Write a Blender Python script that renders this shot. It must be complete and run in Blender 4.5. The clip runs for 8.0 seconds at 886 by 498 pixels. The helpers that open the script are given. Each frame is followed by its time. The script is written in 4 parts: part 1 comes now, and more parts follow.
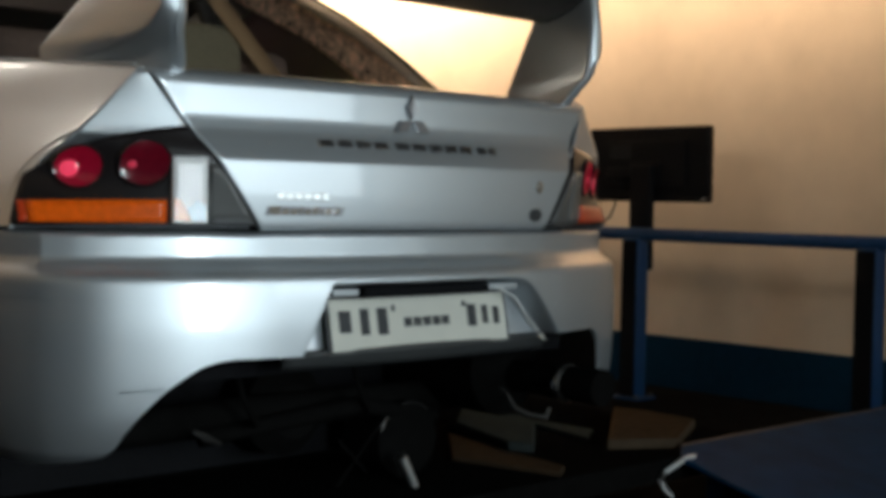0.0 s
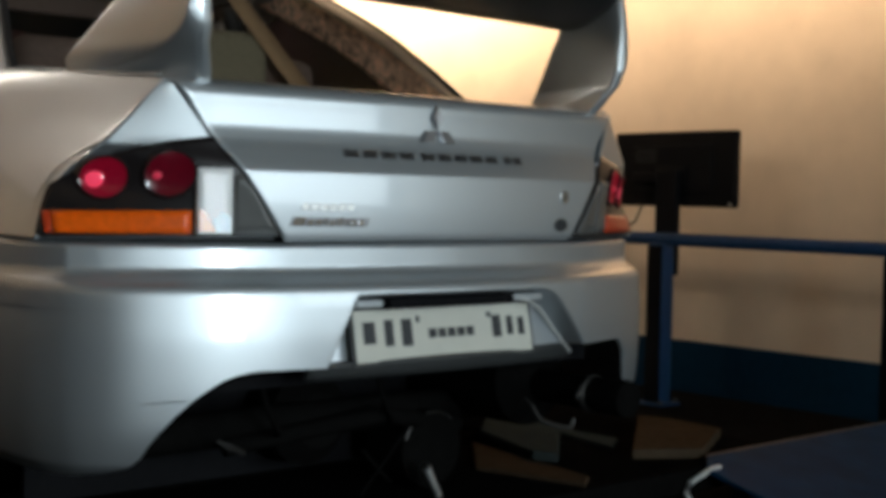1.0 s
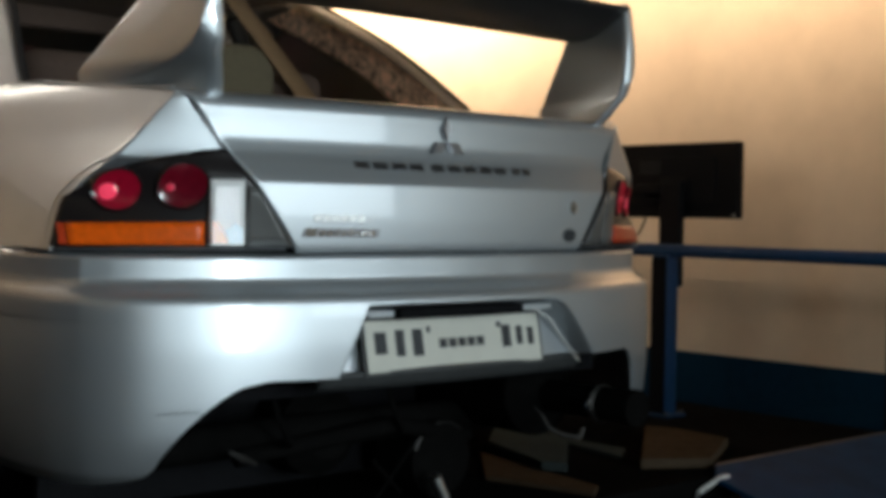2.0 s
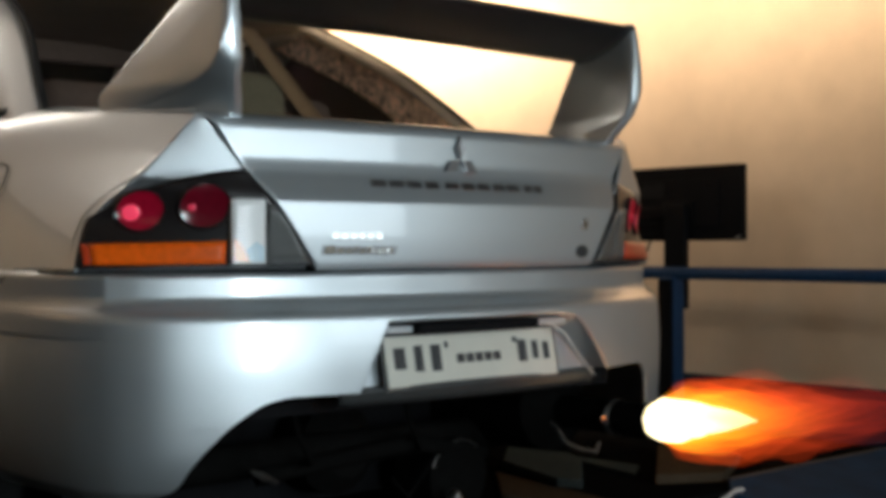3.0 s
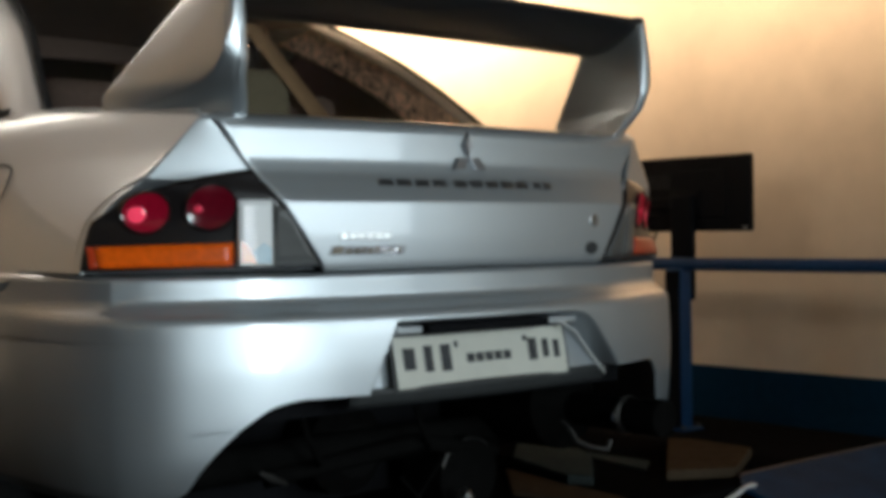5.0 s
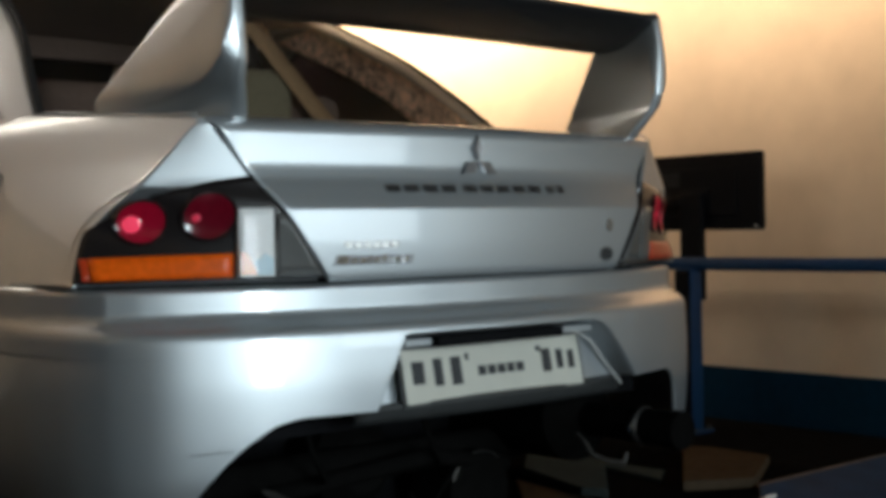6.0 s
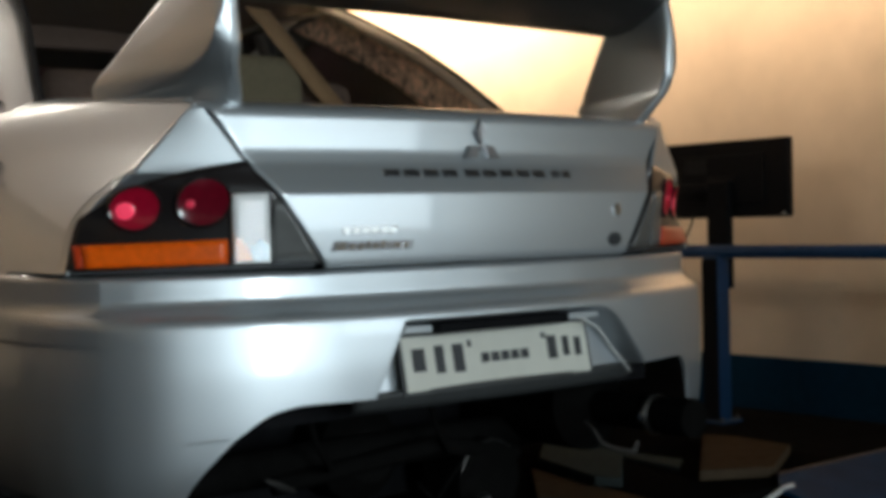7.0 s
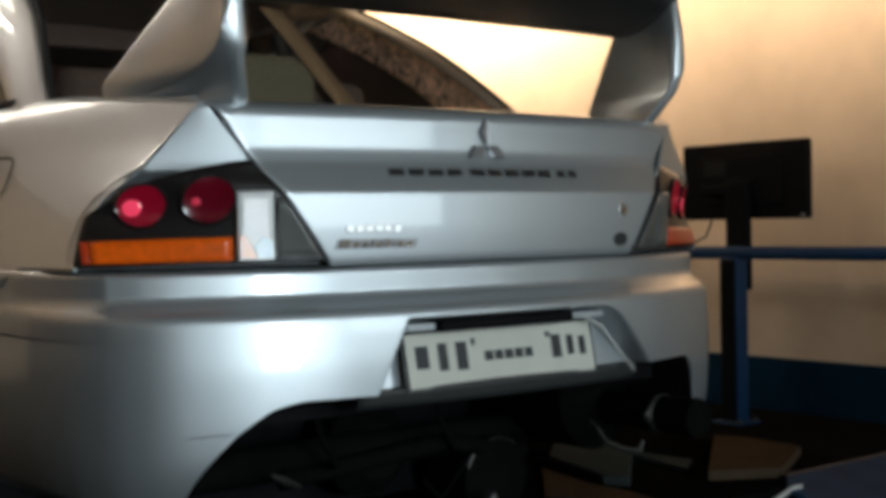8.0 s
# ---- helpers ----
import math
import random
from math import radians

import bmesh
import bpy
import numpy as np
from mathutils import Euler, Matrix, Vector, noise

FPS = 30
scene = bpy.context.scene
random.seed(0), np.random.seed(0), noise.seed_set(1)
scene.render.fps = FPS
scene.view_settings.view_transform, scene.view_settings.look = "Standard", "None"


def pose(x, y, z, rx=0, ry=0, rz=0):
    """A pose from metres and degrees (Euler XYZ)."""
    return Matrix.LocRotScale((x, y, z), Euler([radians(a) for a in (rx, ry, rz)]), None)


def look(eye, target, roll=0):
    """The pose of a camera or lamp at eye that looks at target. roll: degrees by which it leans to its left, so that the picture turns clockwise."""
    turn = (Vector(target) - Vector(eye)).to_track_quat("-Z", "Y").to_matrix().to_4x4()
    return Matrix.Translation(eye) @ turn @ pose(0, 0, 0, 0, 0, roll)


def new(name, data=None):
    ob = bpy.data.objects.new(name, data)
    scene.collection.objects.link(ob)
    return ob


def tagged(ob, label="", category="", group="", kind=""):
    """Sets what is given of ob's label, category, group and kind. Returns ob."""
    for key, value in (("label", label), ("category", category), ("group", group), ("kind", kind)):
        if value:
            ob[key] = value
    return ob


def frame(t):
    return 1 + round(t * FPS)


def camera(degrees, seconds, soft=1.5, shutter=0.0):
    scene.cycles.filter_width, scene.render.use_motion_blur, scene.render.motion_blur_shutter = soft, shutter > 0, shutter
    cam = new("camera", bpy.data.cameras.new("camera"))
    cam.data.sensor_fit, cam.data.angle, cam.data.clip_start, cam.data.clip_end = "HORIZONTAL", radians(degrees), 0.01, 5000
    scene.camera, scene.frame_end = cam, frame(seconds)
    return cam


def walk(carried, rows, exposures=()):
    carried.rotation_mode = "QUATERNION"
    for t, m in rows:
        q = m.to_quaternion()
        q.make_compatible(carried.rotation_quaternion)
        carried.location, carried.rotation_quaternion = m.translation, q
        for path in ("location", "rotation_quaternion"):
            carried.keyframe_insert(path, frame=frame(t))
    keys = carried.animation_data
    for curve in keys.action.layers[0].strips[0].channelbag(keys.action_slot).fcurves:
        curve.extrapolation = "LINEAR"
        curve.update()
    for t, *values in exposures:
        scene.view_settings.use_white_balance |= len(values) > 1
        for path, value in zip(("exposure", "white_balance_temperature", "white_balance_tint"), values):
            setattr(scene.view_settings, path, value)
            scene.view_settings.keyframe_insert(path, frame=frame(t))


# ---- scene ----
cam = camera(37.0, 8.0, soft=5.0)
# seconds, eye x y z, yaw, pitch, roll
ROWS = [
    (0.0, -1.9615, -2.1616, 0.8253, -42.088, -2.174, -0.994),
    (0.5, -1.9541, -2.1529, 0.8412, -41.417, -2.254, -1.100),
    (1.0, -1.9541, -2.1504, 0.8504, -41.029, -2.225, -1.198),
    (1.5, -1.9567, -2.1472, 0.8573, -40.935, -2.156, -1.240),
    (3.0, -2.0395, -2.1642, 0.8026, -41.012, -0.117, 0.192),
    (3.5, -2.0381, -2.1626, 0.8068, -40.696, 0.004, 0.319),
    (4.0, -2.0379, -2.1629, 0.8078, -40.619, -0.106, 0.438),
    (4.5, -2.0376, -2.1603, 0.8104, -40.747, -0.402, 0.582),
    (6.0, -1.9557, -2.0259, 0.8490, -40.778, -0.771, 1.065),
    (6.5, -1.9012, -2.0011, 0.8405, -40.088, -0.741, 1.342),
    (7.0, -1.8684, -2.0466, 0.8336, -39.061, -1.085, 1.428),
    (7.5, -1.8513, -2.0854, 0.8298, -38.243, -1.260, 1.262),
    (8.0, -1.8447, -2.0966, 0.8305, -37.841, -1.064, 1.083),
]
walk(cam, [(t, pose(x, y, z, 90 + pitch, roll, yaw)) for t, x, y, z, yaw, pitch, roll in ROWS])

# ---- light ----
FLOOR = -0.2
WALL_E, WALL_W, WALL_N, WALL_S, CEIL = 3.9, -3.6, 6.5, -6.0, 3.1
DOOR_X0, DOOR_X1, DOOR_TOP = -1.55, -0.65, 2.5
world = bpy.data.worlds.new("world")
scene.world = world
world.use_nodes = True
wn = world.node_tree
sky = wn.nodes.new("ShaderNodeTexSky")
sky.sky_type, sky.sun_disc = "NISHITA", False
sky.sun_elevation, sky.sun_rotation = radians(40), radians(60)
wn.links.new(sky.outputs[0], wn.nodes["Background"].inputs[0])
wn.nodes["Background"].inputs[1].default_value = 0.12


def area_lamp(name, eye, target, sx, sy, watts, colour, spread=180):
    data = bpy.data.lights.new(name, "AREA")
    data.shape, data.size, data.size_y, data.energy, data.color = "RECTANGLE", sx, sy, watts, colour
    data.spread = radians(spread)
    ob = new(name, data)
    ob.matrix_world = look(eye, target)
    return ob


# daylight that comes in at the wide doorway behind the camera
area_lamp("door_daylight", ((DOOR_X0 + DOOR_X1) / 2, WALL_S + 0.12, 1.3), ((DOOR_X0 + DOOR_X1) / 2, 0, 1.3), 0.86, 2.25, 32, (0.80, 0.94, 1.0), 80)
# fill for lid and bumper from an unseen, guessed window further east in the same wall
area_lamp("lid_fill_daylight", (2.25, WALL_S + 0.12, 1.50), (2.25, 0, 1.50), 2.8, 1.4, 62, (0.78, 0.92, 1.0))
# warm tubes high along the east wall, turned to the wall, brighter towards the north
area_lamp("wall_tubes", (3.10, 3.5, 2.32), (3.9, 3.5, 2.44), 5.4, 0.08, 67, (1.0, 0.74, 0.50))
area_lamp("wall_tubes_north", (3.10, 5.0, 2.32), (3.9, 5.0, 2.62), 2.4, 0.08, 56, (1.0, 0.78, 0.56))
# broad fill added under the ceiling's north-west corner for a smooth reflection in the flank
area_lamp("flank_fill_light", (-2.0, 3.6, 3.06), (-2.0, 3.6, 0), 2.8, 5.2, 18, (1.0, 0.81, 0.66))



# ---- materials ----
def mat(name, colour, rough=0.5, metal=0.0, coat=0.0, grain=0.12, scale=30.0, bump=0.1, big=2.0, emit=None, power=0.0, spec=0.5, coat_rough=0.04):
    m = bpy.data.materials.new(name)
    m.use_nodes = True
    nt = m.node_tree
    b = nt.nodes["Principled BSDF"]
    b.inputs["Roughness"].default_value, b.inputs["Metallic"].default_value = rough, metal
    b.inputs["Coat Weight"].default_value, b.inputs["Coat Roughness"].default_value = coat, coat_rough
    b.inputs["Specular IOR Level"].default_value = spec
    tc = nt.nodes.new("ShaderNodeTexCoord")
    fine, broad = nt.nodes.new("ShaderNodeTexNoise"), nt.nodes.new("ShaderNodeTexNoise")
    fine.inputs["Scale"].default_value, broad.inputs["Scale"].default_value = scale, big
    fine.inputs["Detail"].default_value, broad.inputs["Detail"].default_value = 5, 4
    mix = nt.nodes.new("ShaderNodeMath")
    mix.operation = "ADD"
    ramp = nt.nodes.new("ShaderNodeMapRange")
    ramp.inputs[1].default_value, ramp.inputs[2].default_value = 0.6, 1.4
    ramp.inputs[3].default_value, ramp.inputs[4].default_value = 1 - grain, 1 + grain
    tint = nt.nodes.new("ShaderNodeVectorMath")
    tint.operation = "SCALE"
    tint.inputs[0].default_value = colour
    for n in (fine, broad):
        nt.links.new(tc.outputs["Object"], n.inputs["Vector"])
    nt.links.new(fine.outputs[0], mix.inputs[0])
    nt.links.new(broad.outputs[0], mix.inputs[1])
    nt.links.new(mix.outputs[0], ramp.inputs[0])
    nt.links.new(ramp.outputs[0], tint.inputs["Scale"])
    nt.links.new(tint.outputs[0], b.inputs["Base Color"])
    if bump:
        bp = nt.nodes.new("ShaderNodeBump")
        bp.inputs["Strength"].default_value, bp.inputs["Distance"].default_value = bump, 0.01
        nt.links.new(fine.outputs[0], bp.inputs["Height"])
        nt.links.new(bp.outputs[0], b.inputs["Normal"])
    if emit:
        b.inputs["Emission Color"].default_value, b.inputs["Emission Strength"].default_value = (*emit, 1), power
    return m


def glass_mat(name, colour, rough=0.02):
    m = bpy.data.materials.new(name)
    m.use_nodes = True
    nt = m.node_tree
    out = nt.nodes["Material Output"]
    clear, gloss, mix = nt.nodes.new("ShaderNodeBsdfTransparent"), nt.nodes.new("ShaderNodeBsdfGlossy"), nt.nodes.new("ShaderNodeMixShader")
    fres = nt.nodes.new("ShaderNodeFresnel")
    fres.inputs[0].default_value = 1.5
    clear.inputs[0].default_value, gloss.inputs["Roughness"].default_value = (*colour, 1), rough
    nt.links.new(fres.outputs[0], mix.inputs[0])
    nt.links.new(clear.outputs[0], mix.inputs[1])
    nt.links.new(gloss.outputs[0], mix.inputs[2])
    nt.links.new(mix.outputs[0], out.inputs[0])
    return m


PAINT = mat("silver_paint", (0.55, 0.585, 0.605), 0.41, 0.80, 0.9, 0.03, 900, 0.0, 1.5, coat_rough=0.055)
WING_BLACK = mat("carbon_black", (0.010, 0.009, 0.009), 0.45, 0, 0.1, 0.3, 160, 0.05)
BLACK = mat("black_plastic", (0.006, 0.006, 0.007), 0.65, 0, 0, 0.3, 60, 0.15, spec=0.08)
SEAL = mat("rubber_seal", (0.012, 0.012, 0.013), 0.7, 0, 0, 0.2, 60, 0.05)
GREY_TRIM = mat("grey_trim", (0.036, 0.038, 0.038), 0.5, 0, 0, 0.15, 40, 0.05)
SMOKED = mat("smoked_lens", (0.012, 0.009, 0.009), 0.35, 0, 0.6, 0.2, 12, 0.0, spec=0.2)
RED_LENS = mat("red_lens", (0.24, 0.004, 0.020), 0.22, 0, 1.0, 0.3, 60, 0.05, emit=(1.0, 0.01, 0.06), power=0.05)
RED_DEEP = mat("deep_red_lens", (0.14, 0.003, 0.012), 0.22, 0, 1.0, 0.25, 60, 0.05)
AMBER = mat("amber_lens", (0.90, 0.125, 0.004), 0.3, 0, 0.3, 0.25, 70, 0.05, spec=0.2)
RED_PLAIN = mat("bright_red_lens", (0.50, 0.006, 0.030), 0.4, 0, 0.0, 0.3, 60, 0.05, spec=0.12)
BULB = mat("lit_red_bulb", (0.6, 0.05, 0.10), 0.25, 0, 1.0, 0.1, 80, 0.0, emit=(1.0, 0.06, 0.13), power=0.6)
BULB_DIM = mat("dim_red_bulb", (0.6, 0.05, 0.10), 0.2, 0, 1.0, 0.1, 80, 0.0, emit=(1.0, 0.05, 0.10), power=0.22)
TINT_ORANGE = mat("painted_orange_reflection", (0.86, 0.40, 0.20), 0.4, 0, 0.4, 0.15, 30, 0.0)
TINT_BLUE = mat("painted_blue_reflection", (0.50, 0.66, 0.74), 0.4, 0, 0.4, 0.15, 30, 0.0)
AMBER_DEEP = mat("deep_amber_lens", (0.55, 0.045, 0.006), 0.3, 0, 0.4, 0.3, 50, 0.05)
WHITE_LENS = mat("lit_clear_lens", (0.88, 0.88, 0.87), 0.5, 0.0, 0.25, 0.06, 8, 0.05)
CLEAR_DARK = mat("dark_clear_lens", (0.11, 0.11, 0.105), 0.3, 0.0, 0.5, 0.3, 18, 0.05)
GLASS = glass_mat("tinted_glass", (0.78, 0.70, 0.62))
GLASS_DARK = glass_mat("dark_film_glass", (0.05, 0.045, 0.045))
CHROME = mat("chrome", (0.80, 0.80, 0.80), 0.12, 1.0, 0, 0.04, 40, 0.0)
BADGE_GREY = mat("dark_chrome", (0.32, 0.32, 0.33), 0.3, 1.0, 0, 0.05, 40, 0.0)
BADGE_DARK = mat("dark_badge", (0.05, 0.055, 0.06), 0.3, 0.3, 0.3, 0.2, 80, 0.0)
PLATE_WHITE = mat("plate_white", (0.66, 0.65, 0.57), 0.45, 0, 0.2, 0.06, 25, 0.02)
PLATE_INK = mat("plate_ink", (0.03, 0.032, 0.035), 0.5, 0, 0, 0.2, 40, 0.0)
TYRE = mat("tyre_rubber", (0.018, 0.018, 0.018), 0.85, 0, 0, 0.25, 60, 0.3)
ALLOY = mat("alloy_wheel", (0.35, 0.36, 0.37), 0.35, 0.9, 0, 0.08, 40, 0.02)
STEEL = mat("dirty_steel", (0.10, 0.095, 0.09), 0.45, 0.9, 0, 0.35, 25, 0.15)
# soot plus the shade under the car, both put into this near-black
SHADE_BLACK = mat("soot_and_shade_black", (0.006, 0.0058, 0.0055), 0.85, 0.0, 0, 0.35, 30, 0.2, spec=0.0)
WALL_PAINT = mat("beige_wall_paint", (0.68, 0.555, 0.42), 0.8, 0, 0, 0.10, 5, 0.03, 1.3)
BLUE_PAINT = mat("blue_gloss_paint", (0.0030, 0.025, 0.053), 0.6, 0, 0.0, 0.22, 22, 0.15, 1.8, spec=0.06)
BLUE_STEEL = mat("blue_painted_steel", (0.012, 0.050, 0.125), 0.5, 0, 0.0, 0.25, 26, 0.08, 2.5, spec=0.25)
# oily concrete, darkened further so that the colour holds the floor's shade
CONCRETE = mat("oily_shaded_concrete", (0.0085, 0.0085, 0.0085), 0.9, 0, 0, 0.35, 14, 0.3, 1.2, spec=0.0)
DADO_WEST = mat("grey_blue_dado_paint", (0.050, 0.072, 0.105), 0.7, 0, 0, 0.25, 12, 0.1, 1.5, spec=0.1)
RAMP_BLUE = mat("scuffed_blue_paint", (0.003, 0.032, 0.078), 0.65, 0, 0, 0.35, 9, 0.2, 1.6, spec=0.05)
CEILING_PAINT = mat("dark_ceiling_paint", (0.20, 0.19, 0.17), 0.85, 0, 0, 0.1, 10, 0.1)
# both cards are coloured darker than card to carry the shade under the car
SHADED_CARD = mat("cardboard", (0.064, 0.046, 0.030), 0.9, 0, 0, 0.25, 30, 0.15, 3, spec=0.0)
SHADED_SHEET = mat("shaded_grey_green_card", (0.046, 0.056, 0.054), 0.9, 0, 0, 0.2, 30, 0.1, 3, spec=0.0)
SCREEN = mat("black_screen", (0.004, 0.004, 0.005), 0.3, 0, 0.0, 0.2, 20, 0.0, spec=0.2)
CLOTH_DARK = mat("dark_upholstery", (0.165, 0.120, 0.105), 0.9, 0, 0, 0.3, 90, 0.2)
CLOTH_RED = mat("maroon_upholstery", (0.05, 0.010, 0.012), 0.9, 0, 0, 0.3, 90, 0.2)
TAN = mat("tan_trim", (0.42, 0.28, 0.16), 0.85, 0, 0, 0.2, 60, 0.2)
OLIVE = mat("olive_trim", (0.26, 0.24, 0.17), 0.9, 0, 0, 0.2, 60, 0.2)
PATTERN = mat("mottled_fabric", (0.95, 0.62, 0.44), 0.9, 0, 0, 1.0, 48, 0.2, 24)
TUBE = mat("lit_tube", (0.9, 0.9, 0.9), 0.5, 0, 0, 0.0, 10, 0, emit=(1.0, 0.92, 0.80), power=18)
WORN_CHROME = mat("worn_chrome", (0.78, 0.78, 0.76), 0.34, 1.0, 0, 0.1, 60, 0.05)
STRAP = mat("white_strap", (0.62, 0.62, 0.60), 0.6, 0, 0, 0.15, 80, 0.2)


# ---- mesh helpers ----
def finish(name, bm, material, parent=None, label="", smooth=True, bevel=0.0, solid=0.0, angle=40, out=None):
    """Links a bmesh as one object. solid: thickness added on the inner side; out: roughly where the outer side looks."""
    if not solid:
        bmesh.ops.recalc_face_normals(bm, faces=bm.faces)
    elif out:
        bm.normal_update()
        if sum(f.normal.dot(Vector(out)) * f.calc_area() for f in bm.faces) < 0:
            bmesh.ops.reverse_faces(bm, faces=bm.faces)
    me = bpy.data.meshes.new(name)
    bm.to_mesh(me)
    bm.free()
    ob = new(name, me)
    me.materials.append(material)
    if smooth:
        me.polygons.foreach_set("use_smooth", [True] * len(me.polygons))
        me.set_sharp_from_angle(angle=radians(angle))
    if solid:
        md = ob.modifiers.new("thick", "SOLIDIFY")
        md.thickness, md.offset = solid, -1
    if bevel:
        md = ob.modifiers.new("edge", "BEVEL")
        md.width, md.segments, md.limit_method, md.angle_limit = bevel, 2, "ANGLE", radians(35)
    if parent:
        ob.parent = parent
    if label:
        tagged(ob, label)
    return ob


def part(name, bm, material, parent, label="", **k):
    return finish(name, bm, material, parent, label, **k)


def box(bm, x0, x1, y0, y1, z0, z1, m=None):
    vs = [bm.verts.new((x, y, z)) for z in (z0, z1) for y in (y0, y1) for x in (x0, x1)]
    if m:
        for v in vs:
            v.co = m @ v.co
    for f in ((0, 2, 3, 1), (4, 5, 7, 6), (0, 1, 5, 4), (2, 6, 7, 3), (0, 4, 6, 2), (1, 3, 7, 5)):
        bm.faces.new([vs[i] for i in f])
    return vs


def boxed(*a, **k):
    bm = bmesh.new()
    box(bm, *a, **k)
    return bm


def grid(f, nu, nv, flip=False):
    """A sheet of points f(u, v), u and v from 0 to 1."""
    bm = bmesh.new()
    vs = [[bm.verts.new(f(i / nu, j / nv)) for j in range(nv + 1)] for i in range(nu + 1)]
    for i in range(nu):
        for j in range(nv):
            q = (vs[i][j], vs[i + 1][j], vs[i + 1][j + 1], vs[i][j + 1])
            bm.faces.new(q[::-1] if flip else q)
    return bm


def tube(bm, pts, r, n=12, caps=True):
    """A round bar along pts; r: one radius or one for each point."""
    pts = [Vector(p) for p in pts]
    rs = r if isinstance(r, (list, tuple)) else [r] * len(pts)
    rings, up = [], Vector((0, 0, 1))
    for i, p in enumerate(pts):
        d = (pts[min(i + 1, len(pts) - 1)] - pts[max(i - 1, 0)]).normalized()
        a = d.cross(up if abs(d.z) < 0.95 else Vector((1, 0, 0))).normalized()
        b = a.cross(d)
        rings.append([bm.verts.new(p + rs[i] * (math.cos(2 * math.pi * k / n) * a + math.sin(2 * math.pi * k / n) * b)) for k in range(n)])
    for i in range(len(pts) - 1):
        for k in range(n):
            bm.faces.new((rings[i][k], rings[i][(k + 1) % n], rings[i + 1][(k + 1) % n], rings[i + 1][k]))
    if caps:
        bm.faces.new(rings[0][::-1])
        bm.faces.new(rings[-1])
    return bm


def tubed(*a, **k):
    return tube(bmesh.new(), *a, **k)


def lerp(table, x):
    """Smooth interpolation in a table of (x, value)."""
    xs, ys = [p[0] for p in table], [p[1] for p in table]
    if x <= xs[0]:
        return ys[0]
    if x >= xs[-1]:
        return ys[-1]
    i = max(k for k in range(len(xs) - 1) if xs[k] <= x)

    def slope(k):
        if k == 0 or k == len(xs) - 1:
            a, b = (0, 1) if k == 0 else (-2, -1)
            return (ys[b] - ys[a]) / (xs[b] - xs[a])
        d0, d1 = (ys[k] - ys[k - 1]) / (xs[k] - xs[k - 1]), (ys[k + 1] - ys[k]) / (xs[k + 1] - xs[k])
        return 0.0 if d0 * d1 <= 0 else 2 * d0 * d1 / (d0 + d1)

    h = xs[i + 1] - xs[i]
    s = (x - xs[i]) / h
    m0, m1 = slope(i) * h, slope(i + 1) * h
    return (2 * s**3 - 3 * s**2 + 1) * ys[i] + (s**3 - 2 * s**2 + s) * m0 + (3 * s**2 - 2 * s**3) * ys[i + 1] + (s**3 - s**2) * m1


def smooth(a, b, x):
    s = min(1, max(0, (x - a) / (b - a)))
    return s * s * (3 - 2 * s)


def prism(outline, depth, place):
    """A plate with the outline (pairs a, b), from 0 to depth along the third axis; place(a, b, d) gives the point."""
    bm = bmesh.new()
    lo, hi = [bm.verts.new(place(a, b, 0)) for a, b in outline], [bm.verts.new(place(a, b, depth)) for a, b in outline]
    bm.faces.new(lo[::-1])
    bm.faces.new(hi)
    n = len(outline)
    for i in range(n):
        bm.faces.new((lo[i], lo[(i + 1) % n], hi[(i + 1) % n], hi[i]))
    return bm


